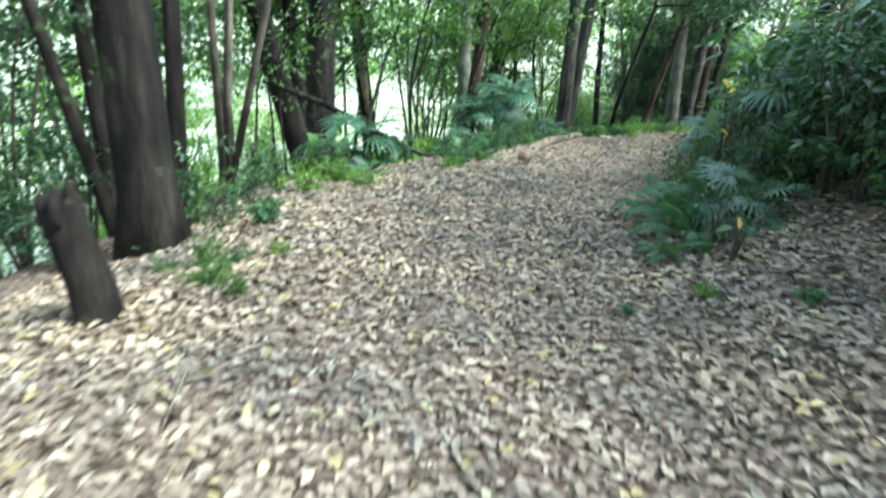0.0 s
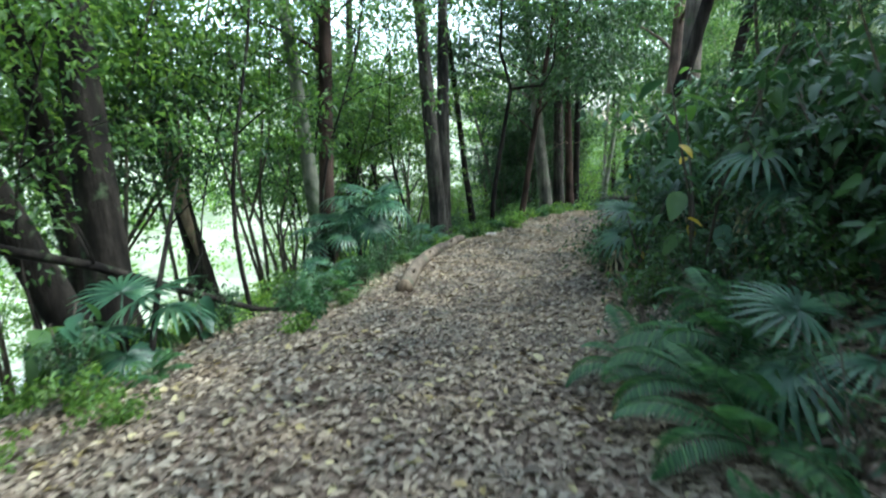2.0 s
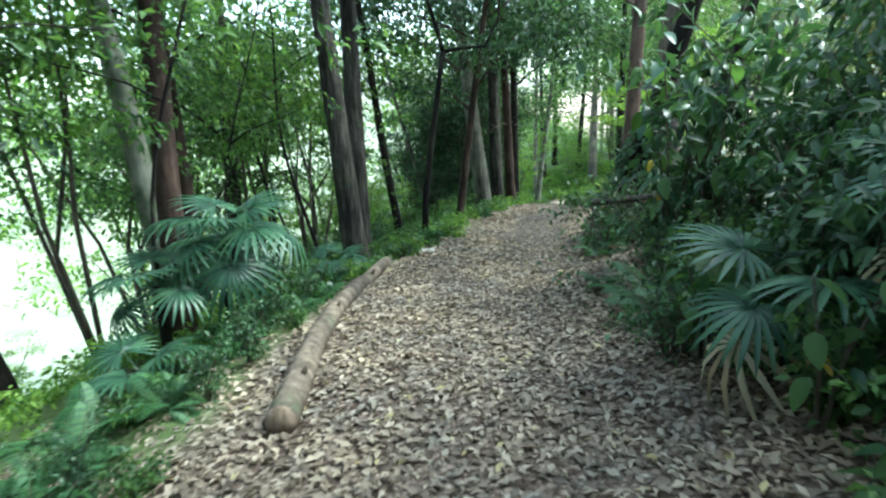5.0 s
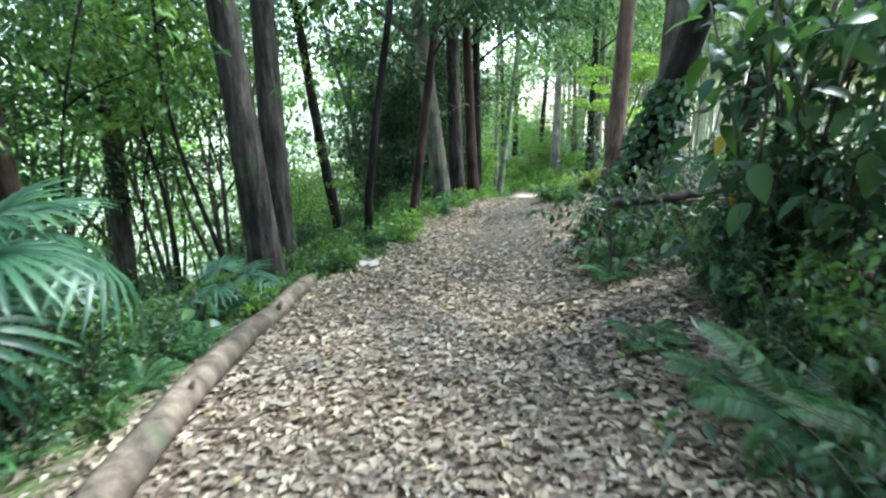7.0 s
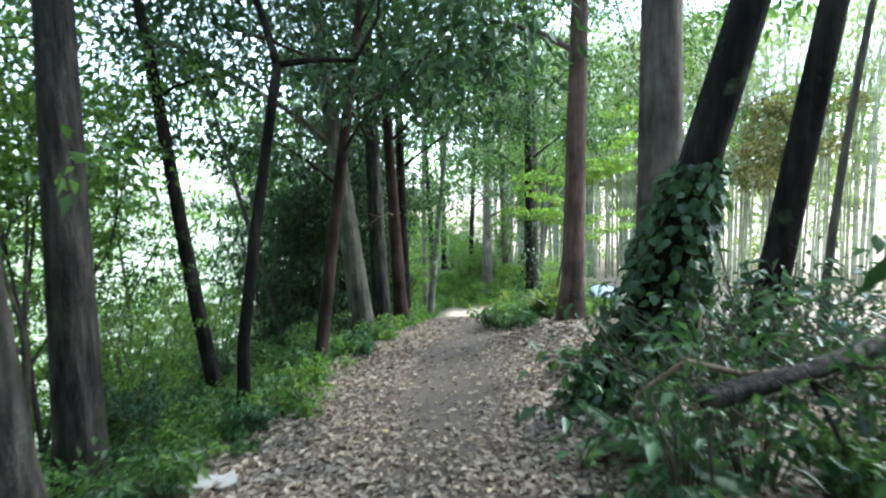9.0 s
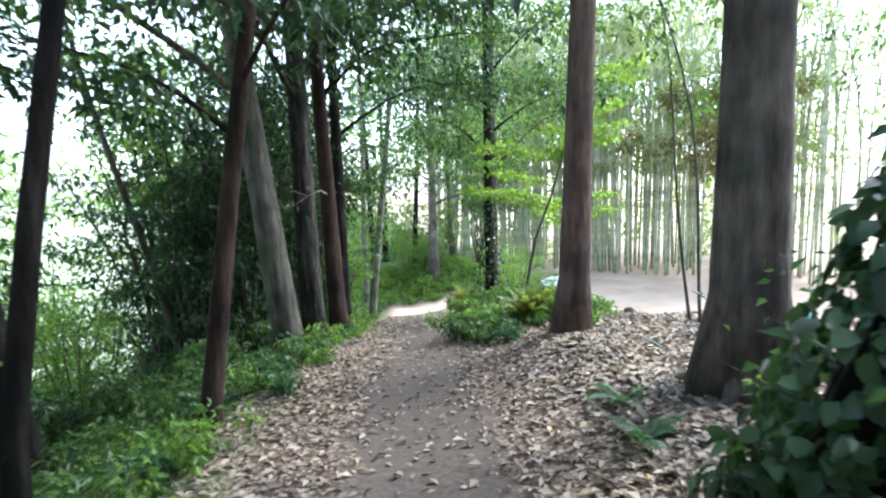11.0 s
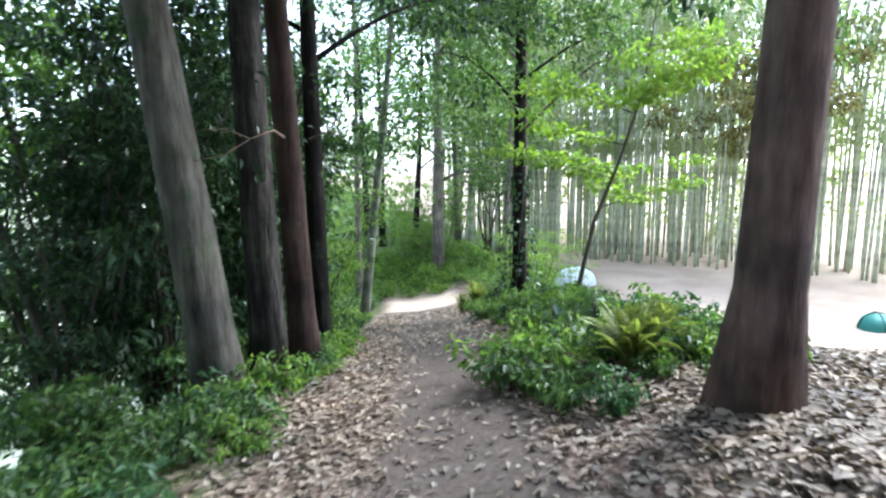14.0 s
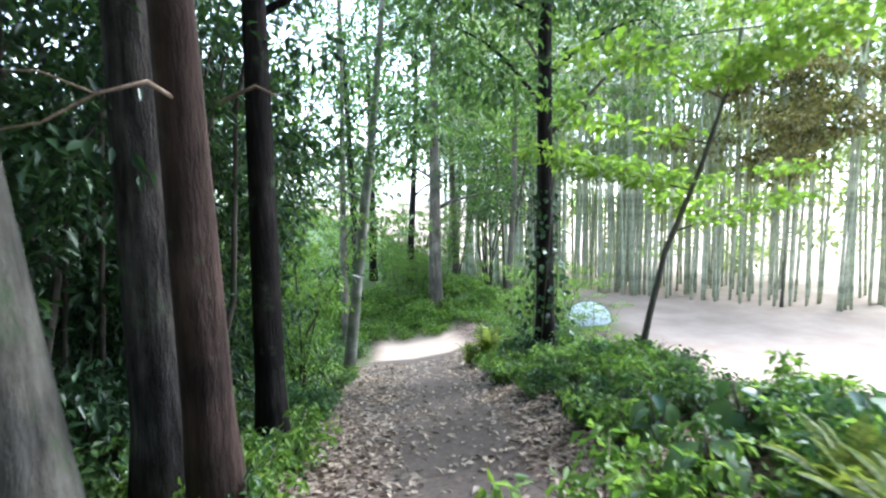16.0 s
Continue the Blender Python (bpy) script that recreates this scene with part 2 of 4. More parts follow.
def tube(points, radii, sides=10, wobble=0.0, seed=0, flare=0.0, close=True):
    """A round stem along the points; wobble makes it uneven, flare gives it root buttresses at its foot."""
    p = np.asarray(points, float)
    n = len(p)
    r = np.broadcast_to(np.asarray(radii, float), (n,))
    t = unit(np.gradient(p, axis=0))
    ref = np.array([0.0, 1, 0]) if abs(t[0][2]) > 0.8 else np.array([0.0, 0, 1])
    a = unit(np.cross(t, ref))
    b = np.cross(t, a)
    ang = np.linspace(0, 2 * np.pi, sides, endpoint=False)
    g = np.random.default_rng(seed)
    ph, am = g.uniform(0, 6.28, 4), g.uniform(0.4, 1, 4)
    v = []
    for i in range(n):
        k = 1 + wobble * sum(am[j] * np.sin((j + 2) * ang + ph[j] + i * (0.25 + 0.13 * j)) for j in range(4)) / 2
        if flare:
            h = np.linalg.norm(p[i] - p[0])
            k = k + flare * np.exp(-h / (r[0] * 1.3)) * (0.6 + 0.75 * np.maximum(0, np.sin(4 * ang + ph[0]) + 0.5 * np.sin(3 * ang + ph[1])))
        v.append(p[i] + (np.cos(ang) * r[i] * k)[:, None] * a[i] + (np.sin(ang) * r[i] * k)[:, None] * b[i])
    v = np.concatenate(v)
    i, j = np.meshgrid(np.arange(n - 1), np.arange(sides), indexing="ij")
    j2 = (j + 1) % sides
    f = np.stack([i * sides + j, i * sides + j2, (i + 1) * sides + j2, (i + 1) * sides + j], -1).reshape(-1, 4)
    if close:
        v = np.concatenate([v, p[:1] - t[:1] * r[0] * 0.2, p[-1:] + t[-1:] * r[-1] * 0.3])
        e = (n - 1) * sides
        j = np.arange(sides)
        f = np.concatenate([f, np.stack([(j + 1) % sides, j, np.full(sides, len(v) - 2), np.full(sides, len(v) - 2)], -1)])
        f = np.concatenate([f, np.stack([e + j, e + (j + 1) % sides, np.full(sides, len(v) - 1), np.full(sides, len(v) - 1)], -1)])
    return v, f


def tube_mesh(name, pieces, mat):
    """A mesh of tubes; the capping quads are turned into triangles."""
    v, f = merge(pieces)
    me = bpy.data.meshes.new(name)
    me.from_pydata(v.tolist(), [], [q[:3] if q[2] == q[3] else q for q in f.tolist()])
    me.polygons.foreach_set("use_smooth", np.ones(len(me.polygons), bool))
    me.materials.append(mat)
    me.update()
    return me


def thing(name, at, label, category, group="", kind=""):
    ob = new(name)
    ob.location = at
    ob.empty_display_size = 0.2
    return tagged(ob, label, category, group, kind)


def part(name, me, parent, label=""):
    ob = new(name, me)
    ob.parent = parent
    return tagged(ob, label)


# ---- the lie of the land ----
WAY_Y = [-30, -14, -8, -3.6, -2.2, 0.1, 2.2, 4.2, 5.8, 6.9, 8.7, 10.3, 12.2, 13.1, 16.2, 17.4, 20.6, 27, 34]
WAY_X = [7, 2.9, 1.3, 0.1, -0.05, -0.1, -0.15, 0, 0.32, 0.55, 0.95, 1.25, 1.8, 2.0, 2.75, 3.0, 3.7, 5.0, 6.2]
FALL_Y = [-14, -8.2, -2.7, 0.3, 3.5, 6.5, 8.2, 11.3, 14.5, 18, 22, 25.5, 29, 31, 36]
FALL_Z = [1.6, 1.02, 0.5, 0.03, -0.29, -0.62, -0.83, -1.13, -1.53, -2.27, -3.14, -3.88, -4.4, -3.4, -3.2]
CLEARING = -4.6


def way_x(y):
    return np.interp(y, WAY_Y, WAY_X)


def lie(x, y):
    """Height of the ground: the falling path, the slope below it, the bank above it, the knoll and the clearing."""
    x, y = np.asarray(x, float), np.asarray(y, float)
    d, b = x - way_x(y), np.interp(y, FALL_Y, FALL_Z)
    left = np.interp(d, [-40, -14, -9, -6, -4, -2.2, -1.3, 0], [-5.2, -4.6, -3.2, -1.7, -0.65, -0.12, 0.03, 0])
    bank = np.interp(d, [0, 1.0, 3, 6, 12, 20], [0, 0.08, 0.75, 1.8, 3.4, 4.2])
    knoll = np.maximum(np.interp(d, [0, 1.0, 2.0, 4.5, 7, 11], [0, 0.1, 0.34, 0.26, -0.8, -9]), np.minimum(CLEARING - b, 0))
    brink = np.maximum(np.interp(d, [0, 1.0, 2.0, 2.8, 4.5, 7, 11], [0, 0.1, 0.42, 0.36, -0.5, -2.2, -9]), np.minimum(CLEARING - b, 0))
    knoll = knoll + (brink - knoll) * np.interp(y, [12, 14], [0, 1])
    w = np.interp(y, [1, 6], [0, 1])
    wild = np.clip(np.abs(d) - 1, 0, 1)
    rough = 0.05 * np.sin(x * 1.7 + 0.6 * y) * np.sin(y * 1.3 - x) + 0.03 * np.sin(x * 4.1 + 1) * np.sin(y * 3.7)
    flat = np.clip((d - 8) / 3, 0, 1) * w
    return b + np.where(d < 0, left, bank * (1 - w) + knoll * w) + rough * wild * (1 - flat)


def gz(x, y):
    return float(lie(x, y))


def spread(lo, a, b, hi, step, steps):
    fine = np.arange(a, b, step)
    s = np.cumsum(step * 1.22 ** np.arange(1, steps))
    return np.concatenate([(a - s)[::-1], fine, b + s])


xs, ys = spread(0, -6, 9, 0, 0.2, 31), spread(0, -11, 31, 0, 0.2, 31)
gx, gy = np.meshgrid(xs, ys)
gzz = lie(gx, gy)
gi, gj = np.meshgrid(np.arange(len(ys) - 1), np.arange(len(xs) - 1), indexing="ij")
nx = len(xs)
gf = np.stack([gi * nx + gj, gi * nx + gj + 1, (gi + 1) * nx + gj + 1, (gi + 1) * nx + gj], -1).reshape(-1, 4)
ground_me = np_mesh("ground", np.stack([gx, gy, gzz], -1).reshape(-1, 3), gf, M_GROUND, True)
gd = gx - way_x(gy)
core = np.clip(1.2 - np.abs(gd - 0.2) / 0.75, 0, 1) * np.interp(gy, [4.5, 7.5], [0, 1])
core = np.maximum(core, np.interp(gy, [14, 18], [0, 0.75]) * np.clip(1.5 - np.abs(gd), 0, 1))
green = np.clip((np.abs(gd + 1.9) < 0.75) * 0.5, 0, 1) * np.interp(gy, [5, 8], [0, 1])
green = np.maximum(green, np.clip((-gd - 5) / 5, 0, 0.9))
green = np.maximum(green, np.clip((-gd - 1.45) / 0.4, 0, 0.8) * np.interp(gy, [0, 1], [0, 1]))
sand = np.clip((gd - 7.5) / 1.5, 0, 1) * np.interp(gy, [4, 9], [0, 1])
sand = np.maximum(sand, np.interp(gy, [25.0, 25.6, 29.0, 29.5], [0, 1, 1, 0]) * np.clip((gd + 1.2) / 0.4, 0, 1) * np.clip((1.7 - gd) / 0.4, 0, 1))
green = np.maximum(green, np.interp(gy, [29.0, 29.5], [0, 0.9]) * (gd < 12))
# where the ground takes the pale tone that stands in for sun glare
field = np.clip((-gd - 6.0) / 2.0, 0, 1) * np.interp(gy, [10, 16], [1.0, 0.8])
zone = np.stack([core, green, sand, field], -1).reshape(-1, 4).astype(np.float32)
att = ground_me.color_attributes.new("zone", "FLOAT_COLOR", "POINT")
att.data.foreach_set("color", zone.ravel())
tagged(new("ground", ground_me), "leaf-littered forest floor with a trodden earth path falling to pale clearings", "ground", kind="structure")


# ---- trees ----
def stem_line(base, lean, height, bend, seed, n=14):
    g = np.random.default_rng(seed)
    z = np.linspace(-0.25, height, n)
    ph = g.uniform(0, 6.28, 2)
    s = np.clip(z / height, 0, 1)
    x = lean[0] * z + bend * np.sin(s * 5 + ph[0]) * s * 1.0
    y = lean[1] * z + bend * np.sin(s * 4 + ph[1]) * s * 1.0
    return np.stack([x, y, z], -1)


def tree(name, x, y, lean, diam, height, bark, leaf, label, bend=0.08, flare=0.35, crown=1.0, seed=0, limbs=4, crown_from=0.55, leaf_len=0.16, per=55, spray=0.7, wobble=0.05, category="tree", group=""):
    """A tree: an uneven tapered trunk, limbs that fork from it, a crown of leaf sprays at the limbs' ends."""
    g = np.random.default_rng(seed + 100)
    t = thing(name, (x, y, gz(x, y)), label, category, group)
    line = stem_line((0, 0), lean, height, bend, seed)
    h = np.clip(line[:, 2] / height, 0, 1)
    part("trunk", tube_mesh("trunk", [tube(line, diam / 2 * (1 - 0.72 * h), 14, wobble, seed, flare)], bark), t)
    ends = []
    for k in range(limbs):
        s = crown_from + (0.97 - crown_from) * (k + g.random() * 0.6) / max(limbs, 1)
        i = min(int(s * (len(line) - 1)), len(line) - 2)
        a = line[i] + (line[i + 1] - line[i]) * (s * (len(line) - 1) - i)
        az = k * 2.4 + g.uniform(-0.5, 0.5) + seed
        out = np.array([math.cos(az), math.sin(az), 0.0])
        ln = (1.1 + 1.5 * g.random()) * crown * (1.2 - 0.5 * s)
        sway = g.normal(size=3) * np.array([0.16, 0.16, 0.1]) * ln
        q = [a + out * ln * u + np.array([0, 0, ln * (0.75 * u - 0.45 * u * u)]) + sway * math.sin(u * 4.0) * u for u in (0, 0.15, 0.3, 0.45, 0.6, 0.8, 1)]
        rr = max(0.012, diam / 2 * (1 - 0.72 * s) * 0.34)
        part("limb", tube_mesh("limb", [tube(q, rr * np.array([1.1, 0.9, 0.75, 0.6, 0.45, 0.3, 0.12]), 7, 0.06, k)], bark), t)
        ends += [q[2] + g.normal(size=3) * 0.3, q[3] + g.normal(size=3) * 0.3, q[4] + g.normal(size=3) * 0.3, q[5] + g.normal(size=3) * 0.35, q[6], q[6] + g.normal(size=3) * 0.5]
    ends.append(line[-1])
    if per:
        v, f = sprays(g, np.array(ends), spray * crown * g.uniform(0.7, 1.2, len(ends)), per, leaf_len, leaf_len * 0.42)
        part("crown", np_mesh("crown", v, f, leaf), t)
    return t


DARK, GREY, FURROW, RED, SMOOTH, PALE = M_BARK_DARK, M_BARK_GREY, M_BARK_FURROW, M_BARK_RED, M_BARK_SMOOTH, M_BARK_PALE
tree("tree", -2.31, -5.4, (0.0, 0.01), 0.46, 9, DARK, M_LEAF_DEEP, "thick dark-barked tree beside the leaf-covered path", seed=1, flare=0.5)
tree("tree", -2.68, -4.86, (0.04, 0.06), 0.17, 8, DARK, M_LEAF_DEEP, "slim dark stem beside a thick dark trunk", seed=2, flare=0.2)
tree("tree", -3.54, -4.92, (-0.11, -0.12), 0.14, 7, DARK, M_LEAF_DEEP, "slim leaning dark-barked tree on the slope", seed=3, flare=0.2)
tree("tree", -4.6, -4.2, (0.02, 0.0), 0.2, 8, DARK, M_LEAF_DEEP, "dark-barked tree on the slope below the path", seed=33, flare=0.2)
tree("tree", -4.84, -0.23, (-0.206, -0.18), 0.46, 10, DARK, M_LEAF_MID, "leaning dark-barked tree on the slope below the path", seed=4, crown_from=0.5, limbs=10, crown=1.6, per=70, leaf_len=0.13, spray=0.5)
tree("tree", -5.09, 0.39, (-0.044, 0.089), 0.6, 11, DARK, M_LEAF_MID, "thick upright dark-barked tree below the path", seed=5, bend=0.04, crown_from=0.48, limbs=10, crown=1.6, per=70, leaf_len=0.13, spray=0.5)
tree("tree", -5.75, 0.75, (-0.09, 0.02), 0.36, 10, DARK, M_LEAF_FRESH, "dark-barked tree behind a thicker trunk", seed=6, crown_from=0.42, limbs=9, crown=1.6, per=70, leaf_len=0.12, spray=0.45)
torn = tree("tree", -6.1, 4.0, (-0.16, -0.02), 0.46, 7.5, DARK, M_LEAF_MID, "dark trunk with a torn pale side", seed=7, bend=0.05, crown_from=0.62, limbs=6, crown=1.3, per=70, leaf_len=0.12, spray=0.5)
tree("tree", -3.93, 4.59, (-0.05, -0.03), 0.34, 11, PALE, M_LEAF_MID, "pale mossy-barked tree beside fan palms", seed=8, crown_from=0.36, limbs=7, crown=1.2, per=60, leaf_len=0.13)
tree("tree", -3.7, 4.2, (0.06, 0.03), 0.31, 11, RED, M_LEAF_MID, "red-brown straight tree beside fan palms", bend=0.04, seed=9, crown_from=0.36, limbs=7, crown=1.2, per=60, leaf_len=0.13)
tree("tree", -4.28, 5.9, (0.0, 0.0), 0.24, 11, RED, M_LEAF_MID, "red-brown slender tree behind a pale trunk", seed=10, crown_from=0.36, limbs=7, crown=1.2, per=60, leaf_len=0.13)
tree("tree", -5.28, 9.18, (0.07, 0.03), 0.36, 11, FURROW, M_LEAF_MID, "brown furrowed tree on the slope", seed=11, crown_from=0.36, limbs=7, crown=1.2, per=60, leaf_len=0.13)
tree("tree", -1.88, 6.3, (-0.05, -0.01), 0.38, 10, FURROW, M_LEAF_MID, "grey-brown furrowed trunk of a twin tree beside the fallen log", bend=0.03, seed=12, group="twin trunks", crown_from=0.55, limbs=7, crown=1.3, per=80, leaf_len=0.13)
tree("tree", -2.05, 7.5, (0.02, 0.01), 0.37, 10, FURROW, M_LEAF_MID, "grey-brown furrowed trunk of a twin tree behind the log", bend=0.03, seed=13, group="twin trunks", crown_from=0.55, limbs=7, crown=1.3, per=80, leaf_len=0.13)
tree("tree", -1.76, 10.59, (-0.13, -0.03), 0.21, 9, DARK, M_LEAF_MID, "crooked dark tree on the slope edge", bend=0.22, seed=14, crown_from=0.4)
tree("tree", -0.4, 10.5, (0.15, 0.01), 0.19, 9, RED, M_LEAF_DEEP, "slender leaning red-brown tree at the path's edge", bend=0.05, seed=15, crown_from=0.28, limbs=12, crown=1.9, per=150, leaf_len=0.16, spray=0.5)
tree("tree", 0.27, 14.3, (-0.11, -0.01), 0.46, 12, GREY, M_LEAF_DEEP, "thick smooth grey tree leaning away from the path", bend=0.05, seed=16, group="row of trees at the path", crown_from=0.33, limbs=12, crown=1.8, per=120, leaf_len=0.15)
tree("tree", 0.68, 15.2, (-0.025, 0.0), 0.42, 12, FURROW, M_LEAF_DEEP, "grey-barked tree in a close row", bend=0.05, seed=17, group="row of trees at the path", crown_from=0.33, limbs=12, crown=1.8, per=120, leaf_len=0.15)
row_tree = tree("tree", 1.05, 14.5, (-0.035, 0.0), 0.28, 12, RED, M_LEAF_DEEP, "dark brown tree in a close row", bend=0.05, seed=18, group="row of trees at the path", crown_from=0.3, limbs=11, crown=1.7, per=120, leaf_len=0.15, spray=0.5)
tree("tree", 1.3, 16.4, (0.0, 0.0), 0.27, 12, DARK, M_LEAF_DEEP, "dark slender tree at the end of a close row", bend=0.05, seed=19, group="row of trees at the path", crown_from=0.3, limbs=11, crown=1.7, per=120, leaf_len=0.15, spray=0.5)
tree("tree", -1.48, 15.86, (-0.2, -0.06), 0.16, 8, GREY, M_LEAF_MID, "thin grey tree leaning out over the slope", bend=0.15, seed=20)
tree("tree", 3.62, 11.4, (0.02, -0.01), 0.39, 12, SMOOTH, M_LEAF_MID, "smooth brown tree beside a yellowing fern", bend=0.03, seed=21, flare=0.45, wobble=0.06, crown_from=0.34, limbs=9, crown=1.8, per=90, spray=0.5, leaf_len=0.13)
big = tree("tree", 3.6, 8.72, (0.0, 0.0), 0.54, 13, M_BARK_ROOTED, M_LEAF_MID, "big smooth grey-brown tree with spreading root buttresses", bend=0.03, seed=22, flare=0.9, wobble=0.04)
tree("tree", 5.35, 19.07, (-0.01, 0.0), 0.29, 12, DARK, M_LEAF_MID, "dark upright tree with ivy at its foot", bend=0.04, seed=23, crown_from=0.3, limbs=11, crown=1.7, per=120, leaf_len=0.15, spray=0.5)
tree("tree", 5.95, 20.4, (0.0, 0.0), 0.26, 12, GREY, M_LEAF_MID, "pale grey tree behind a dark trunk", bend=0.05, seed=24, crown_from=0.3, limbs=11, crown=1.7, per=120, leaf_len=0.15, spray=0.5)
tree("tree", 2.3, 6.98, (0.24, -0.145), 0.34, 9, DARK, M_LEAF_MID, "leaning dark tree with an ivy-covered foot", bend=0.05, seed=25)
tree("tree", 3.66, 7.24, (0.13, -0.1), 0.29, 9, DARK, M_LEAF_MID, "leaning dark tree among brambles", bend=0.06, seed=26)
tree("tree", 4.99, 7.95, (0.05, -0.05), 0.1, 7, GREY, M_LEAF_MID, "thin crooked grey tree", bend=0.12, seed=27)
for i, (sx, sy, lx, ly) in enumerate([(5.31, 11.43, -0.09, 0.1), (5.17, 11.07, -0.07, 0.08), (5.62, 11.33, 0.0, 0.03), (6.38, 11.06, -0.1, 0.12)]):
    tree("sapling", sx, sy, (lx, ly), 0.042, 6.0, GREY, M_LEAF_MID, "thin bare-stemmed sapling at the edge of the clearing", bend=0.4, seed=40 + i, flare=0.2, limbs=3, leaf_len=0.1, per=40, spray=0.5, category="sapling", group="saplings by the clearing")
tree("tree", 2.75, 23.35, (0.11, -0.01), 0.28, 10, PALE, M_LEAF_MID, "green mossy tree beside the far path", seed=28, crown_from=0.35, limbs=7)
for i, (fx, fy, dm) in enumerate([(6.7, 30.6, 0.5), (6.4, 33.5, 0.3), (8.6, 34, 0.3), (5.2, 35.5, 0.35), (9.5, 30.5, 0.28), (4.0, 31.0, 0.3), (3.2, 28.2, 0.25)]):
    tree("tree", fx, fy, (0.05 * math.sin(i * 2.1), 0), dm, 12, DARK if i % 2 else GREY, M_LEAF_MID, "branching tree at the far end of the path", seed=50 + i, crown_from=0.3, limbs=9, crown=1.5, leaf_len=0.2, per=34, group="trees at the path's end")

# spreading roots of the big tree, a bare pale limb on the dark row tree
for k in range(9):
    a = k * 0.7 + 0.2
    d = np.array([math.cos(a), math.sin(a), 0])
    ln = 0.3 + 0.1 * math.sin(k * 2.7)
    q = [d * 0.17 + np.array([0, 0, 0.42]), d * 0.27 + np.array([0, 0, 0.2]), d * 0.38 + np.array([0, 0, 0.05]), d * (0.4 + ln * 0.5) + np.array([0.04 * math.sin(k), 0, -0.02]), d * (0.4 + ln) + np.array([0, 0, -0.2])]
    part("root", tube_mesh("root", [tube(q, [0.05, 0.07, 0.055, 0.035, 0.012], 8, 0.1, k)], M_BARK_ROOTED), big)
part("limb", tube_mesh("limb", [tube([(0, -0.02, 2.3), (-0.2, -0.2, 2.42), (-0.4, -0.28, 2.34), (-0.62, -0.3, 2.2), (-0.95, -0.36, 2.12)], [0.014, 0.012, 0.009, 0.007, 0.003], 6, 0.1, 3)], M_WOOD_CUT), row_tree, "bare pale dead limb")
part("limb", tube_mesh("limb", [tube([(-0.4, -0.28, 2.34), (-0.6, -0.34, 2.42), (-0.85, -0.4, 2.4)], [0.007, 0.005, 0.002], 5, 0.1, 4)], M_WOOD_CUT), row_tree, "bare pale dead limb")
part("limb", tube_mesh("limb", [tube([(0.12, -0.1, 2.35), (0.3, -0.2, 2.42), (0.42, -0.25, 2.36)], [0.012, 0.008, 0.003], 5, 0.1, 5)], M_WOOD_CUT), row_tree, "bare pale dead limb")

q = [(0.16 - 0.16 * z, -0.2 - 0.02 * z, z) for z in (1.6, 2.2, 2.9, 3.6, 4.2)]
part("torn_wood", tube_mesh("torn_wood", [tube(q, [0.03, 0.09, 0.12, 0.09, 0.02], 8, 0.12, 6)], M_WOOD_CUT), torn, "pale torn wood where a limb broke away")

# forked thin dark tree at the path's edge
t = thing("tree", (-1.0, 8.45, gz(-1.0, 8.45)), "thin dark tree forking at head height", "tree")
fork = np.array([0.5, 0.1, 3.5])
part("trunk", tube_mesh("trunk", [tube([(0, 0, -0.2), (0.05, 0, 0.8), (0.2, 0.05, 1.8), (0.36, 0.08, 2.7), fork], [0.075, 0.06, 0.055, 0.05, 0.045], 9, 0.05, 3)], DARK), t)
part("limb", tube_mesh("limb", [tube([fork, fork + (-0.08, 0, 0.35), fork + (-0.25, 0, 0.9), fork + (-0.2, 0.1, 2.2), fork + (0, 0.2, 3.6)], [0.042, 0.038, 0.033, 0.025, 0.01], 8, 0.04, 4)], DARK), t)
part("limb", tube_mesh("limb", [tube([fork, fork + (0.35, 0, 0.05), fork + (0.75, 0.05, 0.06), fork + (1.0, 0.1, 0.5), fork + (1.1, 0.1, 1.6)], [0.035, 0.03, 0.026, 0.02, 0.008], 8, 0.04, 5)], DARK), t)
v, f = sprays(np.random.default_rng(5), np.array([fork + (-0.2, 0, 2.0), fork + (0.1, 0, 2.8), fork + (1.0, 0, 1.2), fork + (0.8, 0.3, 1.8), fork + (0, 0.3, 3.4)]), 0.6, 90, 0.12, 0.05)
part("crown", np_mesh("crown", v, f, M_LEAF_DEEP), t)


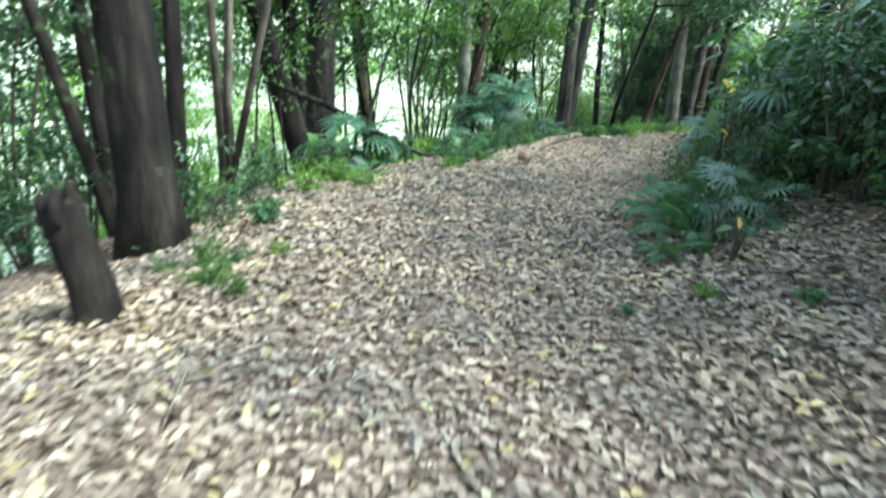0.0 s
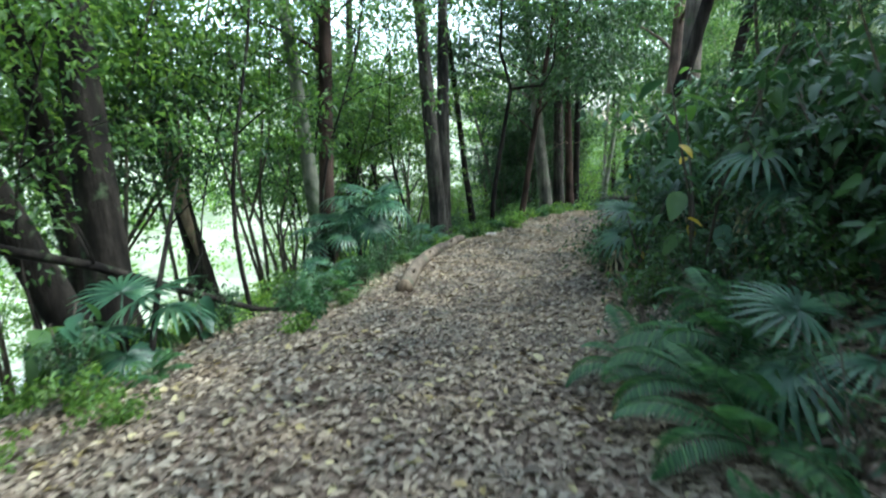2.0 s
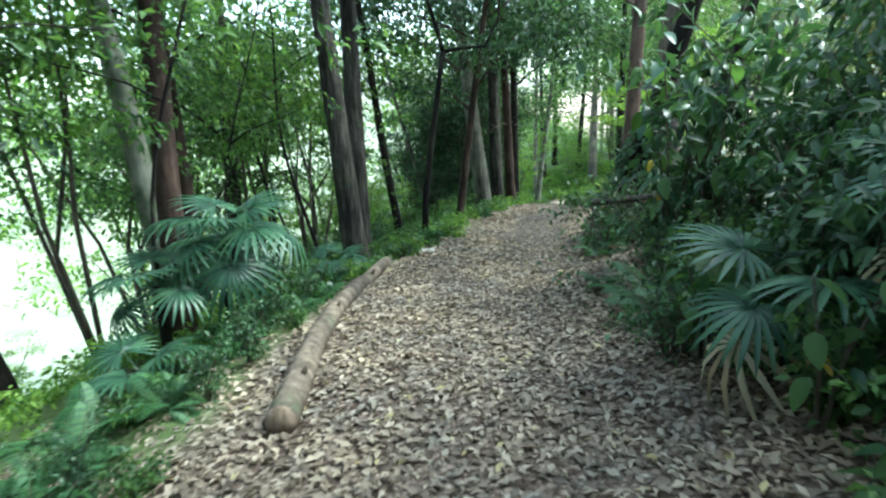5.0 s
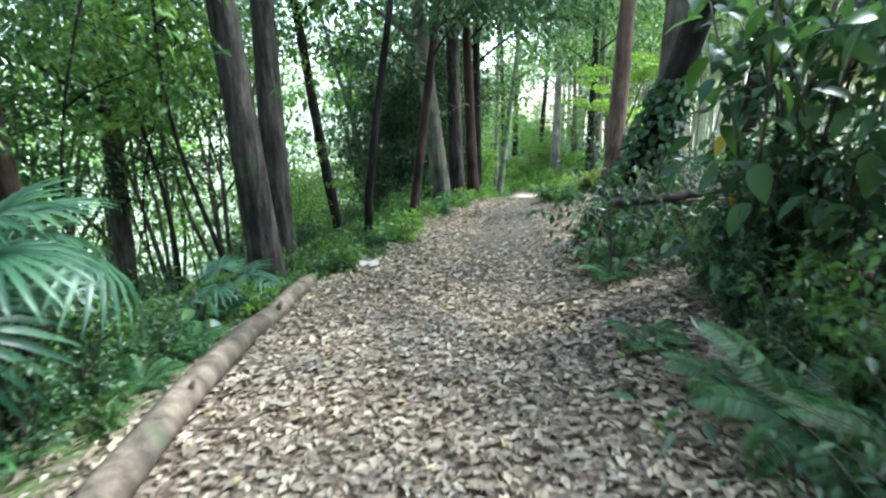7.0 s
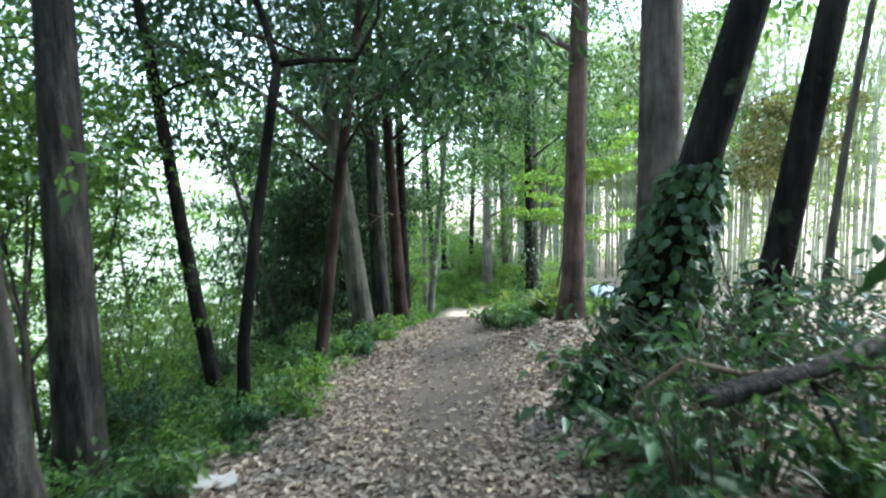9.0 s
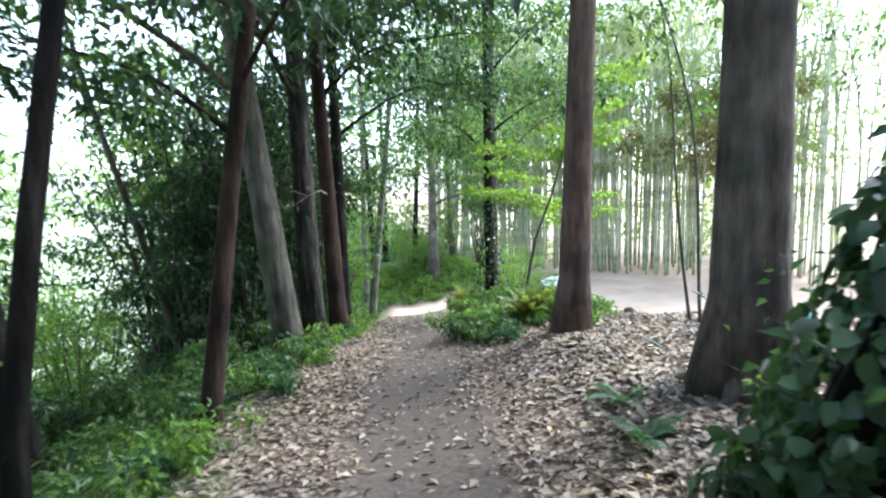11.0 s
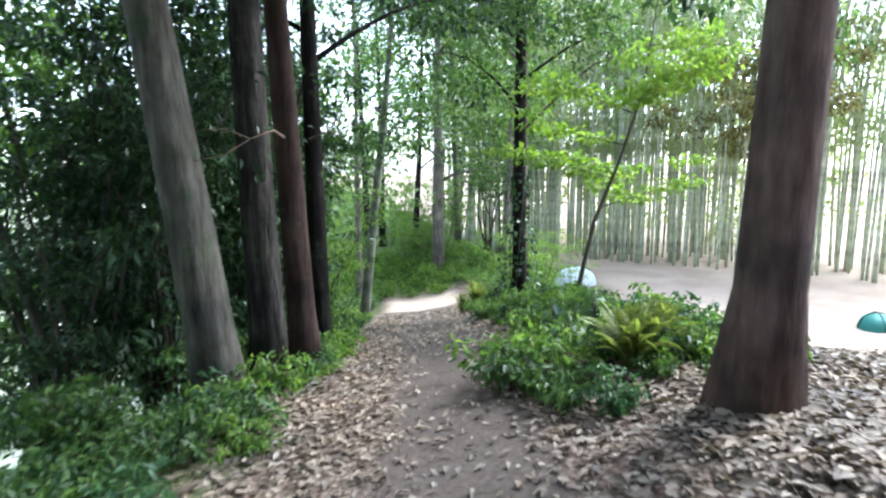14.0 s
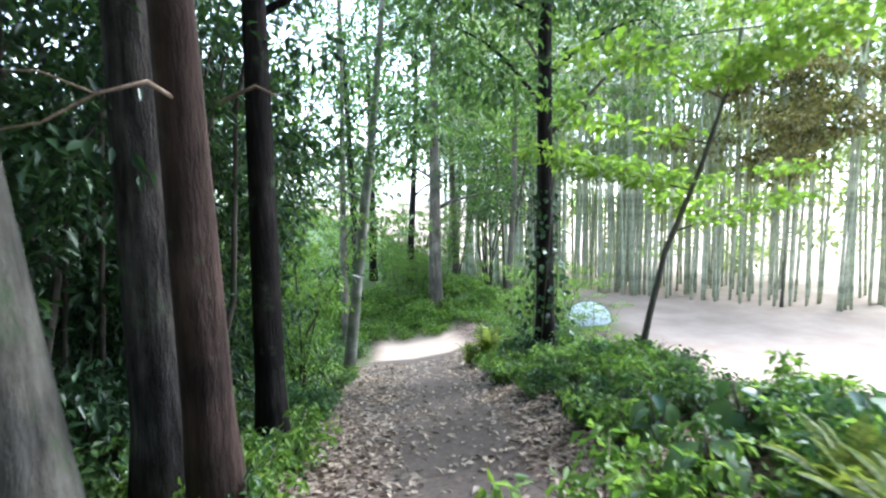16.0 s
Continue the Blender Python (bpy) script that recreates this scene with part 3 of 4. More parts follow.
# ---- understorey: bushes and slim leafy trees, built once in a few kinds and set out ----
def bush(name, r, height, width, stems, clumps, per, leaf_len, leaf_wid, leaf, label, category="bush", fine=False, low=0.15, flat=0.5, thick=1.0):
    """A bush at the origin: a fan of thin stems and leaf sprays along their upper parts."""
    t = thing(name, (0, 0, 0), label, category)
    cs = []
    for k in range(stems):
        az, out = k * 2.4 + r.random(), width * r.uniform(0.2, 0.95)
        h = height * r.uniform(0.65, 1.0)
        d = np.array([math.cos(az), math.sin(az), 0])
        q = [d * 0.05 * r.random() + np.array([0, 0, -0.1]), d * out * 0.15 + np.array([0, 0, h * 0.35]) + r.normal(size=3) * 0.03 * height, d * out * 0.5 + np.array([0, 0, h * 0.7]) + r.normal(size=3) * 0.04 * height, d * out + np.array([0, 0, h])]
        r0 = thick * (0.007 + 0.006 * height)
        part("stem", tube_mesh("stem", [tube(q, [r0, r0 * 0.75, r0 * 0.5, r0 * 0.2], 5, 0.03, k)], M_TWIG), t)
        for c in range(clumps):
            s = low + (1 - low) * (c + r.random()) / clumps
            i = min(int(s * 3), 2)
            cs.append(q[i] + (q[i + 1] - q[i]) * (s * 3 - i) + r.normal(size=3) * np.array([0.22, 0.22, 0.08]) * width)
    cs = np.array(cs)
    cs[:, 2] = np.maximum(cs[:, 2], 0.08)
    v, f = sprays(r, cs, 0.3 * width * r.uniform(0.6, 1.2, len(cs)), per, leaf_len, leaf_wid, 0.4, flat, fine)
    part("foliage", np_mesh("foliage", v, f, leaf), t)
    return t


R = np.random.default_rng(21)
KINDS = {
    "deep": [bush("bush", R, 1.9, 0.9, 6, 6, 22, 0.13, 0.052, M_LEAF_DEEP, "dense dark evergreen bush with glossy leaves", fine=True) for _ in range(3)],
    "low": [bush("bush", R, 0.7, 0.55, 6, 5, 20, 0.085, 0.045, M_LEAF_MID, "low green leafy undergrowth") for _ in range(3)],
    "herb": [bush("herb", R, 0.36, 0.4, 6, 4, 17, 0.078, 0.036, leaf, "fresh green low herbs on the verge", "herb") for leaf in (M_LEAF_FRESH, M_LEAF_MID, M_FERN)],
    "airy": [bush("understorey_tree", R, 4.6, 1.7, 5, 13, 40, 0.1, 0.045, M_LEAF_FRESH, "slim airy tree with layered green sprays", "tree", low=0.25, flat=0.22) for _ in range(3)],
    "fresh": [bush("understorey_tree", R, 3.4, 1.5, 5, 11, 46, 0.1, 0.045, M_LEAF_FRESH, "bright green leafy young tree", "tree", low=0.12, flat=0.3) for _ in range(2)],
    "dark": [bush("understorey_tree", R, 5.0, 1.6, 5, 14, 52, 0.12, 0.046, M_LEAF_DEEP, "dark evergreen young tree in the shade", "tree", low=0.15, flat=0.35) for _ in range(3)],
    "canopy": [bush("understorey_tree", R, 8.0, 2.6, 4, 22, 46, 0.14, 0.06, leaf, "tall slim tree with a high spreading crown", "tree", low=0.62, flat=0.3) for leaf in (M_LEAF_MID, M_LEAF_FRESH, M_LEAF_DEEP)],
    "bramble": [bush("bramble", R, 0.95, 1.0, 16, 3, 5, 0.08, 0.035, M_LEAF_DEEP, "tangle of thin bramble stems with sparse leaves", "bramble", thick=0.42) for _ in range(2)],
}
used = set()


def set_out(kind, x, y, scale=1.0, lift=0.0):
    """Places a copy of one of a kind on the ground."""
    src = KINDS[kind][int(rng.integers(len(KINDS[kind])))]
    m = pose(x, y, gz(x, y) + lift, 0, 0, float(rng.uniform(0, 360)))
    if src.name not in used:
        used.add(src.name)
        src.matrix_basis = m
        src.scale = (scale,) * 3
        return src
    ob = copy_thing(src, m)
    ob.scale = (scale,) * 3
    return ob


def scatter(kind, n, y0, y1, d0, d1, s0=0.8, s1=1.2):
    """Sets out n of a kind between y0 and y1, from d0 to d1 metres beside the middle of the path."""
    g = np.random.default_rng(int(9000 + 37 * n + 100 * (y0 + y1) + 10 * (d0 + d1)))
    for _ in range(n):
        y = float(g.uniform(y0, y1))
        x = float(way_x(y)) + float(g.uniform(d0, d1))
        set_out(kind, x, y, float(g.uniform(s0, s1)))


def ground_cover(n, y0, y1, d0, d1, height, leaf, label, seed, per=16, leaf_len=0.085):
    """Low leafy cover: many small sprays close to the ground."""
    g = np.random.default_rng(seed)
    y = g.uniform(y0, y1, n)
    d = g.uniform(d0, d1, n)
    x = way_x(y) + d
    z = lie(x, y) + 0.04 + height * g.random(n) ** 1.4 * (0.5 + 0.5 * np.sin(x * 2.3) * np.sin(y * 1.9 + 1))
    v, f = sprays(g, np.stack([x, y, z], -1), 0.17, per, leaf_len, leaf_len * 0.45, 0.1, 0.5)
    tagged(new("ground_cover", np_mesh("ground_cover", v, f, leaf)), label, "ground cover", kind="stuff")


ground_cover(1500, -3, 10, -8.5, -3.2, 0.45, M_LEAF_FRESH, "bright green low growth on the slope towards the field", 61)
ground_cover(1100, 4.5, 13.5, -4.6, -1.75, 0.4, M_LEAF_MID, "green low growth along the slope's edge", 62)
ground_cover(900, 29.1, 32, -2.8, 3.5, 0.5, M_LEAF_FRESH, "fresh green creepers over the mound at the path's end", 63, leaf_len=0.13)

# slope below the path
scatter("airy", 5, -6, 8, -17, -12)
scatter("airy", 6, 10, 22, -12, -7)
scatter("fresh", 7, -5, 9, -16, -9, 0.4, 0.7)
for hx, hy, hs in [(-5.2, -5.0, 0.8), (-6.2, -3.6, 0.8), (-4.6, -6.6, 0.8)]:
    set_out("dark", hx, hy, hs)
for hx, hy, hs in [(-6.8, -8.0, 1.0), (-3.2, 11.6, 0.6), (-4.4, 12.6, 0.8), (-3.6, 14.4, 0.7), (-8.0, -2.2, 1.0), (-9.4, 0.6, 1.1), (-10.0, -4.2, 1.1), (-7.4, -4.8, 0.9), (-11.5, 3.4, 1.1), (-6.6, -6.2, 0.9), (-8.6, 2.8, 0.7)]:
    set_out("fresh", hx, hy, hs)
scatter("fresh", 7, 10, 22, -10, -5.5, 0.6, 0.9)
scatter("low", 9, -5, 8, -4.4, -2.6, 0.3, 0.55)
scatter("low", 18, 8, 20, -5.5, -2.4)
scatter("deep", 4, -6, -1, -4.6, -3.0, 0.3, 0.5)
for k in range(13):
    sy = -0.8 + 0.85 * k + 0.4 * math.sin(k * 3.1)
    sx = float(way_x(sy)) - 4.8 - 1.6 * math.sin(k * 2.3)
    tree("sapling", sx, sy, (0.17 * math.sin(k * 1.7), 0.08 * math.cos(k * 2.9)), 0.04 + 0.015 * (k % 4), 5.2 + 0.4 * (k % 3), DARK, M_LEAF_MID, "thin dark-stemmed sapling on the slope below the path", bend=0.5, seed=300 + k, flare=0.2, limbs=6, crown_from=0.42, leaf_len=0.11, per=30, spray=0.5, category="sapling", group="saplings on the slope")
scatter("dark", 3, 16, 24, -6, -4, 0.7, 1.0)
scatter("airy", 6, 18, 32, -8, -2.5)
scatter("fresh", 8, 18, 32, -7, -2)
scatter("canopy", 6, -2, 12, -9, -6, 0.9, 1.2)
scatter("canopy", 4, 18, 26, -6, -4, 0.8, 1.1)
for hx, hy, hs in [(-5.6, 5.2, 0.85), (-6.4, 7.6, 0.9), (-4.6, 9.6, 0.8), (-7.2, 2.6, 0.9), (-6.0, 12.5, 0.95), (-7.4, -1.4, 0.9), (-6.6, -2.8, 0.8), (-8.2, 1.2, 0.95), (-4.4, 13.6, 0.85)]:
    set_out("canopy", hx, hy, hs)
# crowns round (-4, -6.6) lie out of view, added to shade the start
for hx, hy, hs in [(0.6, 19.4, 0.95), (-3.9, -6.6, 1.0), (-4.6, -5.6, 1.0), (-3.0, -8.2, 0.95), (-5.4, -7.4, 1.1), (-3.4, -3.6, 0.9)]:
    set_out("canopy", hx, hy, hs)
# unseen trees behind the start on both sides, added for their shade
scatter("canopy", 5, -14, -9, -5, -2, 0.8, 1.1)
scatter("canopy", 4, -14, -9, 2, 5, 0.8, 1.0)
scatter("herb", 70, 5.4, 22, -2.6, -1.15, 0.4, 1.05)
scatter("herb", 9, -5, 5, -3, -1.9, 0.5, 1.0)
scatter("herb", 26, 0.6, 6, -3.0, -1.6, 0.35, 0.7)
scatter("deep", 12, 6, 13, -4.6, -2.6, 0.3, 0.5)
for hx, hy, hs in [(-4.2, 11.0, 0.75), (-3.5, 9.4, 0.62)]:
    set_out("canopy", hx, hy, hs)
for hx, hy, hs in [(-2.3, -4.3, 0.26), (-2.6, -3.6, 0.3), (-2.7, -2.5, 0.32), (-2.55, -0.8, 0.3), (-2.2, -0.2, 0.25), (-3.2, -0.4, 0.35), (-1.9, 0.1, 0.28), (-2.0, -5.0, 0.26), (-1.8, 1.9, 0.3), (-1.95, 2.6, 0.35), (-2.1, 3.3, 0.4), (-1.85, 1.3, 0.25), (-1.9, 3.9, 0.3), (2.45, 3.8, 0.65), (2.85, 4.2, 0.7), (1.8, 3.3, 0.3), (1.65, 2.7, 0.28), (1.95, 3.7, 0.4)]:
    set_out("deep", hx, hy, hs)
# the five small ones by y -2.2 to -0.2 stand in for shade under shrubs
for hx, hy, hs in [(2.3, 3.75, 1.3), (2.7, 3.3, 1.35), (1.75, -1.3, 0.35), (1.95, -0.8, 0.4), (2.1, -1.7, 0.45), (1.75, -0.2, 0.33), (2.05, -2.2, 0.4)]:
    set_out("deep", hx, hy, hs)
for hx, hy, hs in [(1.7, 0.95, 0.9), (1.9, 1.5, 1.0), (1.65, 0.3, 0.8), (2.1, 2.1, 0.9)]:
    set_out("low", hx, hy, hs)
# bank above the path
for hx, hy, hs in [(3.0, 1.3, 0.85), (3.6, 2.0, 0.9)]:
    set_out("dark", hx, hy, hs)
scatter("deep", 24, -3.2, 2.4, 2.05, 4.2, 0.7, 1.1)
scatter("deep", 4, 2.4, 4.5, 3.2, 5, 0.6, 0.9)
scatter("dark", 11, -6, 2.0, 3.0, 7, 0.8, 1.1)
# high crowns mostly out of view, added to shade the bank
scatter("canopy", 6, -5, 2, 4, 7, 0.8, 1.0)
scatter("low", 12, -7, 5, 1.6, 3.0, 0.4, 0.8)
scatter("low", 6, 3.5, 7.5, 1.6, 4.5, 0.4, 0.7)
scatter("bramble", 24, 2.6, 8, 1.5, 5.0, 0.8, 1.2)
scatter("bramble", 8, -4, 3, 1.4, 3, 0.6, 0.9)
scatter("airy", 5, -9, 3, 5, 11)
# knoll and far end
scatter("herb", 100, 12.4, 22, 1.15, 2.7, 0.5, 0.95)
scatter("herb", 28, 11.9, 15, 1.6, 3.2, 0.5, 0.85)
scatter("low", 8, 16.5, 24, 1.6, 2.6, 0.5, 0.7)
scatter("low", 10, 22, 29, -3, -1.3)
scatter("fresh", 6, 31, 34, -3, 4, 0.4, 0.6)
scatter("fresh", 6, 33, 39, -5, 5, 0.7, 1.0)
scatter("airy", 5, 32, 40, -6, 6)
scatter("fresh", 5, 22, 29, 2.6, 4.5, 0.5, 0.8)
scatter("canopy", 3, 31, 38, 2.5, 6, 0.9, 1.2)


# ---- the bamboo grove beyond the clearing ----
def bamboo_kind(seed):
    g = np.random.default_rng(seed)
    t = thing("bamboo", (0, 0, 0), "tall pale green bamboo culm beyond the clearing", "bamboo", "bamboo grove")
    z = np.linspace(-0.1, 17, 25)
    arch = (np.clip(z - 7, 0, None) / 9) ** 2 * 1.6
    line = np.stack([arch, arch * 0.2 * g.normal(), z], -1)
    part("culm", tube_mesh("culm", [tube(line, np.interp(z, [0, 10, 17], [0.064, 0.052, 0.012]) * (1 + 0.1 * (np.arange(25) % 2)), 6)], M_CULM), t)
    cs = np.stack([np.interp(h := g.uniform(6.0, 16.5, 17), z, arch) + g.normal(size=17) * 0.6, g.normal(size=17) * 0.7, h], -1)
    v, f = sprays(g, cs, 0.75, 20, 0.26, 0.05, 0.8, 0.5)
    part("foliage", np_mesh("foliage", v, f, M_LEAF_BAMBOO), t)
    return t


culms = [bamboo_kind(s) for s in range(4)]
LINE_U, LINE_X, LINE_Y = [0, 0.3, 0.6, 0.85, 1], [9, 14.5, 20, 26, 32], [42, 38.5, 33.5, 26.5, 15]
for k in range(300):
    u, back = float(rng.random()), float(rng.random()) ** 1.5 * 6
    x, y = np.interp(u, LINE_U, LINE_X) + back * 0.65, np.interp(u, LINE_U, LINE_Y) + back * 0.75
    m = pose(float(x), float(y), gz(x, y), float(rng.normal(0, 1.2)), float(rng.normal(0, 1.2)), float(rng.uniform(0, 360)))
    if k < 4:
        culms[k].matrix_basis = m
    else:
        copy_thing(culms[k % 4], m)


# ---- far woods that close the view ----
def far_woods(name, n, label, leaf, place, seed, top=9.0, size=1.6, per=45, leaf_len=0.6):
    g = np.random.default_rng(seed)
    u = g.random(n)
    x, y = place(u, g)
    z = lie(x, y) + g.random(n) ** 0.8 * top
    v, f = sprays(g, np.stack([x, y, z], -1), size, per, leaf_len, leaf_len * 0.5, 0.3, 0.6)
    tagged(new(name, np_mesh(name, v, f, leaf)), label, "woods", kind="stuff")


far_woods("far_woods", 520, "leafy wood beyond the field below the slope", M_LEAF_FRESH, lambda u, g: (way_x(-25 + 125 * u) - 40 - 8 * g.random(len(u)), -25 + 125 * u), 3, 15, 2.0, 50, 0.55)
far_woods("far_woods", 50, "pale leafy thicket at the edge of the field", M_LEAF_FRESH, lambda u, g: (way_x(-15 + 70 * u) - 22 - 4 * g.random(len(u)), -15 + 70 * u), 13, 3, 1.2, 45, 0.3)
far_woods("far_woods", 170, "leafy wood behind the bamboo and the path's end", M_LEAF_FRESH, lambda u, g: (-30 + 75 * u, 50 - 20 * np.clip(u - 0.6, 0, 1) + 6 * g.random(len(u))), 4, 13, 1.7, 50, 0.5)
# pale leaf tone here also stands in for the haze behind the culms
far_woods("far_woods", 330, "pale bamboo thicket behind the nearer culms", M_LEAF_BAMBOO, lambda u, g: (np.interp(u, LINE_U, LINE_X) + 6 + 3 * g.random(len(u)), np.interp(u, LINE_U, LINE_Y) + 6 + 3 * g.random(len(u))), 14, 18, 1.6, 45, 0.45)
far_woods("far_woods", 300, "leafy wood above the bank", M_LEAF_DEEP, lambda u, g: (12 + 8 * g.random(len(u)), -25 + 30 * u), 5, 10)
far_woods("far_woods", 260, "leafy wood behind the start of the path", M_LEAF_DEEP, lambda u, g: (-20 + 40 * u, -22 - 5 * g.random(len(u))), 6, 10)

# ---- fallen log along the path ----
for hx, hy in [(-0.2, 13.5), (0.3, 13.2), (0.9, 14.0), (1.25, 14.6), (1.1, 15.6), (1.5, 16.6), (1.75, 17.6), (0.1, 12.6), (0.5, 13.7), (1.9, 18.6)]:
    set_out("herb", hx, hy, 0.9)
for hx, hy, hs in [(-1.2, 15.4, 0.8), (-0.4, 16.6, 1.0), (0.3, 18.0, 1.1), (-0.2, 19.4, 1.1), (-1.0, 17.0, 1.0), (0.9, 20.6, 1.2), (-0.6, 18.2, 1.4), (0.4, 17.6, 1.2), (-0.5, 15.9, 1.2), (-1.6, 19.6, 1.3), (-1.9, 16.4, 1.1)]:
    set_out("dark", hx, hy, hs)
for hx, hy, hs in [(-2.4, 13.2, 0.6), (-2.8, 11.8, 0.6), (-3.2, 14.6, 0.7), (-2.3, 9.2, 0.55), (-3.0, 10.2, 0.6)]:
    set_out("fresh", hx, hy, hs)
for hx, hy, hs in [(3.6, 32.5, 1.2), (2.2, 31.4, 1.2), (1.0, 31.0, 1.4)]:
    set_out("low", hx, hy, hs)
for hx, hy, hs in [(-0.6, 13.4, 1.0), (0.0, 15.0, 1.0), (0.6, 16.6, 1.1), (-1.6, 12.0, 1.0)]:
    set_out("low", hx, hy, hs)

t = thing("log", (-1.15, 0.6, gz(-1.15, 0.6)), "long fallen log with worn grey-brown bark beside the path", "log")
lp = np.array([(-1.14, 0.75, 0), (-1.22, 1.3, 0), (-1.33, 2.1, 0), (-1.41, 3.1, 0), (-1.4, 4.1, 0), (-1.36, 4.6, 0), (-1.32, 5.3, 0), (-1.32, 5.9, 0)], float)
lr = np.array([0.1, 0.1, 0.095, 0.092, 0.09, 0.082, 0.085, 0.075])
lp[:, 2] = lie(lp[:, 0], lp[:, 1]) + lr * 0.8
org = np.array(t.location)
part("trunk", tube_mesh("log", [tube(lp - org, lr, 14, 0.07, 8, close=False)], M_LOG), t)
tv, tf = tube([lp[0] - org + (0, 0.02, 0), lp[0] - org + (0.004, -0.004, 0)], [0.099, 0.095], 14, 0.04, 8)
part("cut_end", tube_mesh("cut_end", [(tv, tf)], M_WOOD_CUT), t, "rough broken end of the log")

for k, (ox, oy, rr) in enumerate([(-1.22, 1.3, 0.018), (-1.41, 3.0, 0.016), (-1.36, 4.6, 0.02)]):
    i = int(np.argmin(abs(lp[:, 1] - oy)))
    c = lp[i] - org + np.array([0.045, oy - lp[i][1], lr[i] * 0.6])
    part("knot", tube_mesh("knot", [tube([c, c + (0.03, 0, 0.045), c + (0.04, 0.01, 0.07)], [rr * 1.4, rr, rr * 0.8], 8, 0.1, k)], M_LOG), t, "stub of a broken branch")


# ---- stump, dead wood and fallen branches ----
def broken_stem(name, x, y, lean, diam, height, label, seed):
    """A broken stem: uneven trunk with a splintered top."""
    t = thing(name, (x, y, gz(x, y)), label, "stump")
    line = stem_line((0, 0), lean, height, 0.02, seed, 7)
    part("trunk", tube_mesh("trunk", [tube(line, diam / 2 * np.linspace(1.1, 0.85, 7), 12, 0.08, seed, 0.3, close=False)], M_BARK_DARK), t)
    g = np.random.default_rng(seed)
    for k in range(7):
        a = k * 0.9
        q = line[-1] + np.array([math.cos(a), math.sin(a), 0]) * diam * 0.3
        part("splinter", tube_mesh("splinter", [tube([q - (0, 0, 0.1), q + (0, 0, 0.02), q + (0, 0, g.uniform(0.04, 0.12))], [diam * 0.17, diam * 0.13, 0.006], 6, 0.1, k)], M_BARK_DARK), t)


broken_stem("stump", -1.24, -6.58, (-0.06, -0.05), 0.24, 0.66, "dark broken stump leaning beside the path", 3)


def branch(name, pts, radii, label, mat=M_TWIG, seed=0, twigs=()):
    """A fallen branch with side twigs."""
    o = Vector(pts[0])
    t = thing(name, o, label, "branch")
    p = np.array(pts) - np.array(o)
    part("wood", tube_mesh("wood", [tube(p, radii, 9, 0.09, seed)], mat), t)
    for k, (i, dx, dy, dz, r) in enumerate(twigs):
        a = p[i]
        d = np.array([dx, dy, dz])
        part("twig", tube_mesh("twig", [tube([a, a + d * 0.5 + (0.02, 0, 0.02), a + d], [r, r * 0.7, r * 0.3], 6, 0.08, k)], mat), t)


branch("fallen_branch", [(1.42, 4.6, 0.55), (2.0, 4.8, 0.54), (2.57, 4.99, 0.58), (3.3, 5.25, 0.62), (4.2, 5.6, 0.3), (4.6, 5.75, -0.05)], [0.044, 0.042, 0.041, 0.039, 0.035, 0.025], "dead broken branch propped across the brambles", FURROW, 2, [(0, 0.06, 0.05, -0.85, 0.011), (2, 0.25, 0.1, 0.3, 0.015), (3, -0.1, 0.1, 0.35, 0.012), (1, 0.2, -0.1, -0.6, 0.014)])
branch("fallen_branch", [(1.55, 5.55, -0.22), (1.69, 5.59, 0.2), (1.85, 5.4, 0.42), (2.0, 5.19, 0.41), (2.5, 4.9, 0.5), (2.9, 4.7, 0.1)], [0.012, 0.014, 0.016, 0.015, 0.012, 0.006], "pale bare twig bent over the brambles", M_WOOD_CUT, 4, [(2, 0.15, 0.1, 0.25, 0.007), (3, 0.05, -0.1, -0.4, 0.007)])
branch("fallen_branch", [(-4.9, -1.25, 1.05), (-4.05, -0.8, 0.73), (-3.35, -0.38, 0.34), (-2.75, 0.03, 0.0), (-2.25, 0.3, gz(-2.25, 0.3))], [0.055, 0.05, 0.042, 0.034, 0.015], "dark fallen branch lying across the slope", M_BARK_DARK, 5, [(1, 0.2, -0.3, 0.5, 0.016), (2, 0.1, 0.3, 0.4, 0.013), (1, -0.4, 0.1, 0.6, 0.016)])
branch("fallen_branch", [(-2.6, -1.9, gz(-2.6, -1.9)), (-3.0, -1.2, 0.6), (-3.15, -0.7, 1.15), (-3.2, -0.4, 1.6)], [0.03, 0.028, 0.024, 0.01], "dead branch leaning on a dark trunk", M_BARK_DARK, 6, [(2, 0.3, 0.1, 0.3, 0.01)])
for k in range(26):
    y = float(rng.uniform(-7, 14))
    d = float(rng.choice([-1, 1])) * float(rng.uniform(1.0, 2.4))
    x = float(way_x(y)) + d
    a, ln = float(rng.uniform(0, 6.28)), float(rng.uniform(0.25, 0.8))
    e = (x + math.cos(a) * ln, y + math.sin(a) * ln)
    mid = ((x + e[0]) / 2 + 0.03, (y + e[1]) / 2)
    branch("twig", [(x, y, gz(x, y) + 0.02), (*mid, gz(*mid) + 0.035), (*e, gz(*e) + 0.02)], [0.009, 0.008, 0.004], "thin dry twig on the leaf litter", M_TWIG, k)


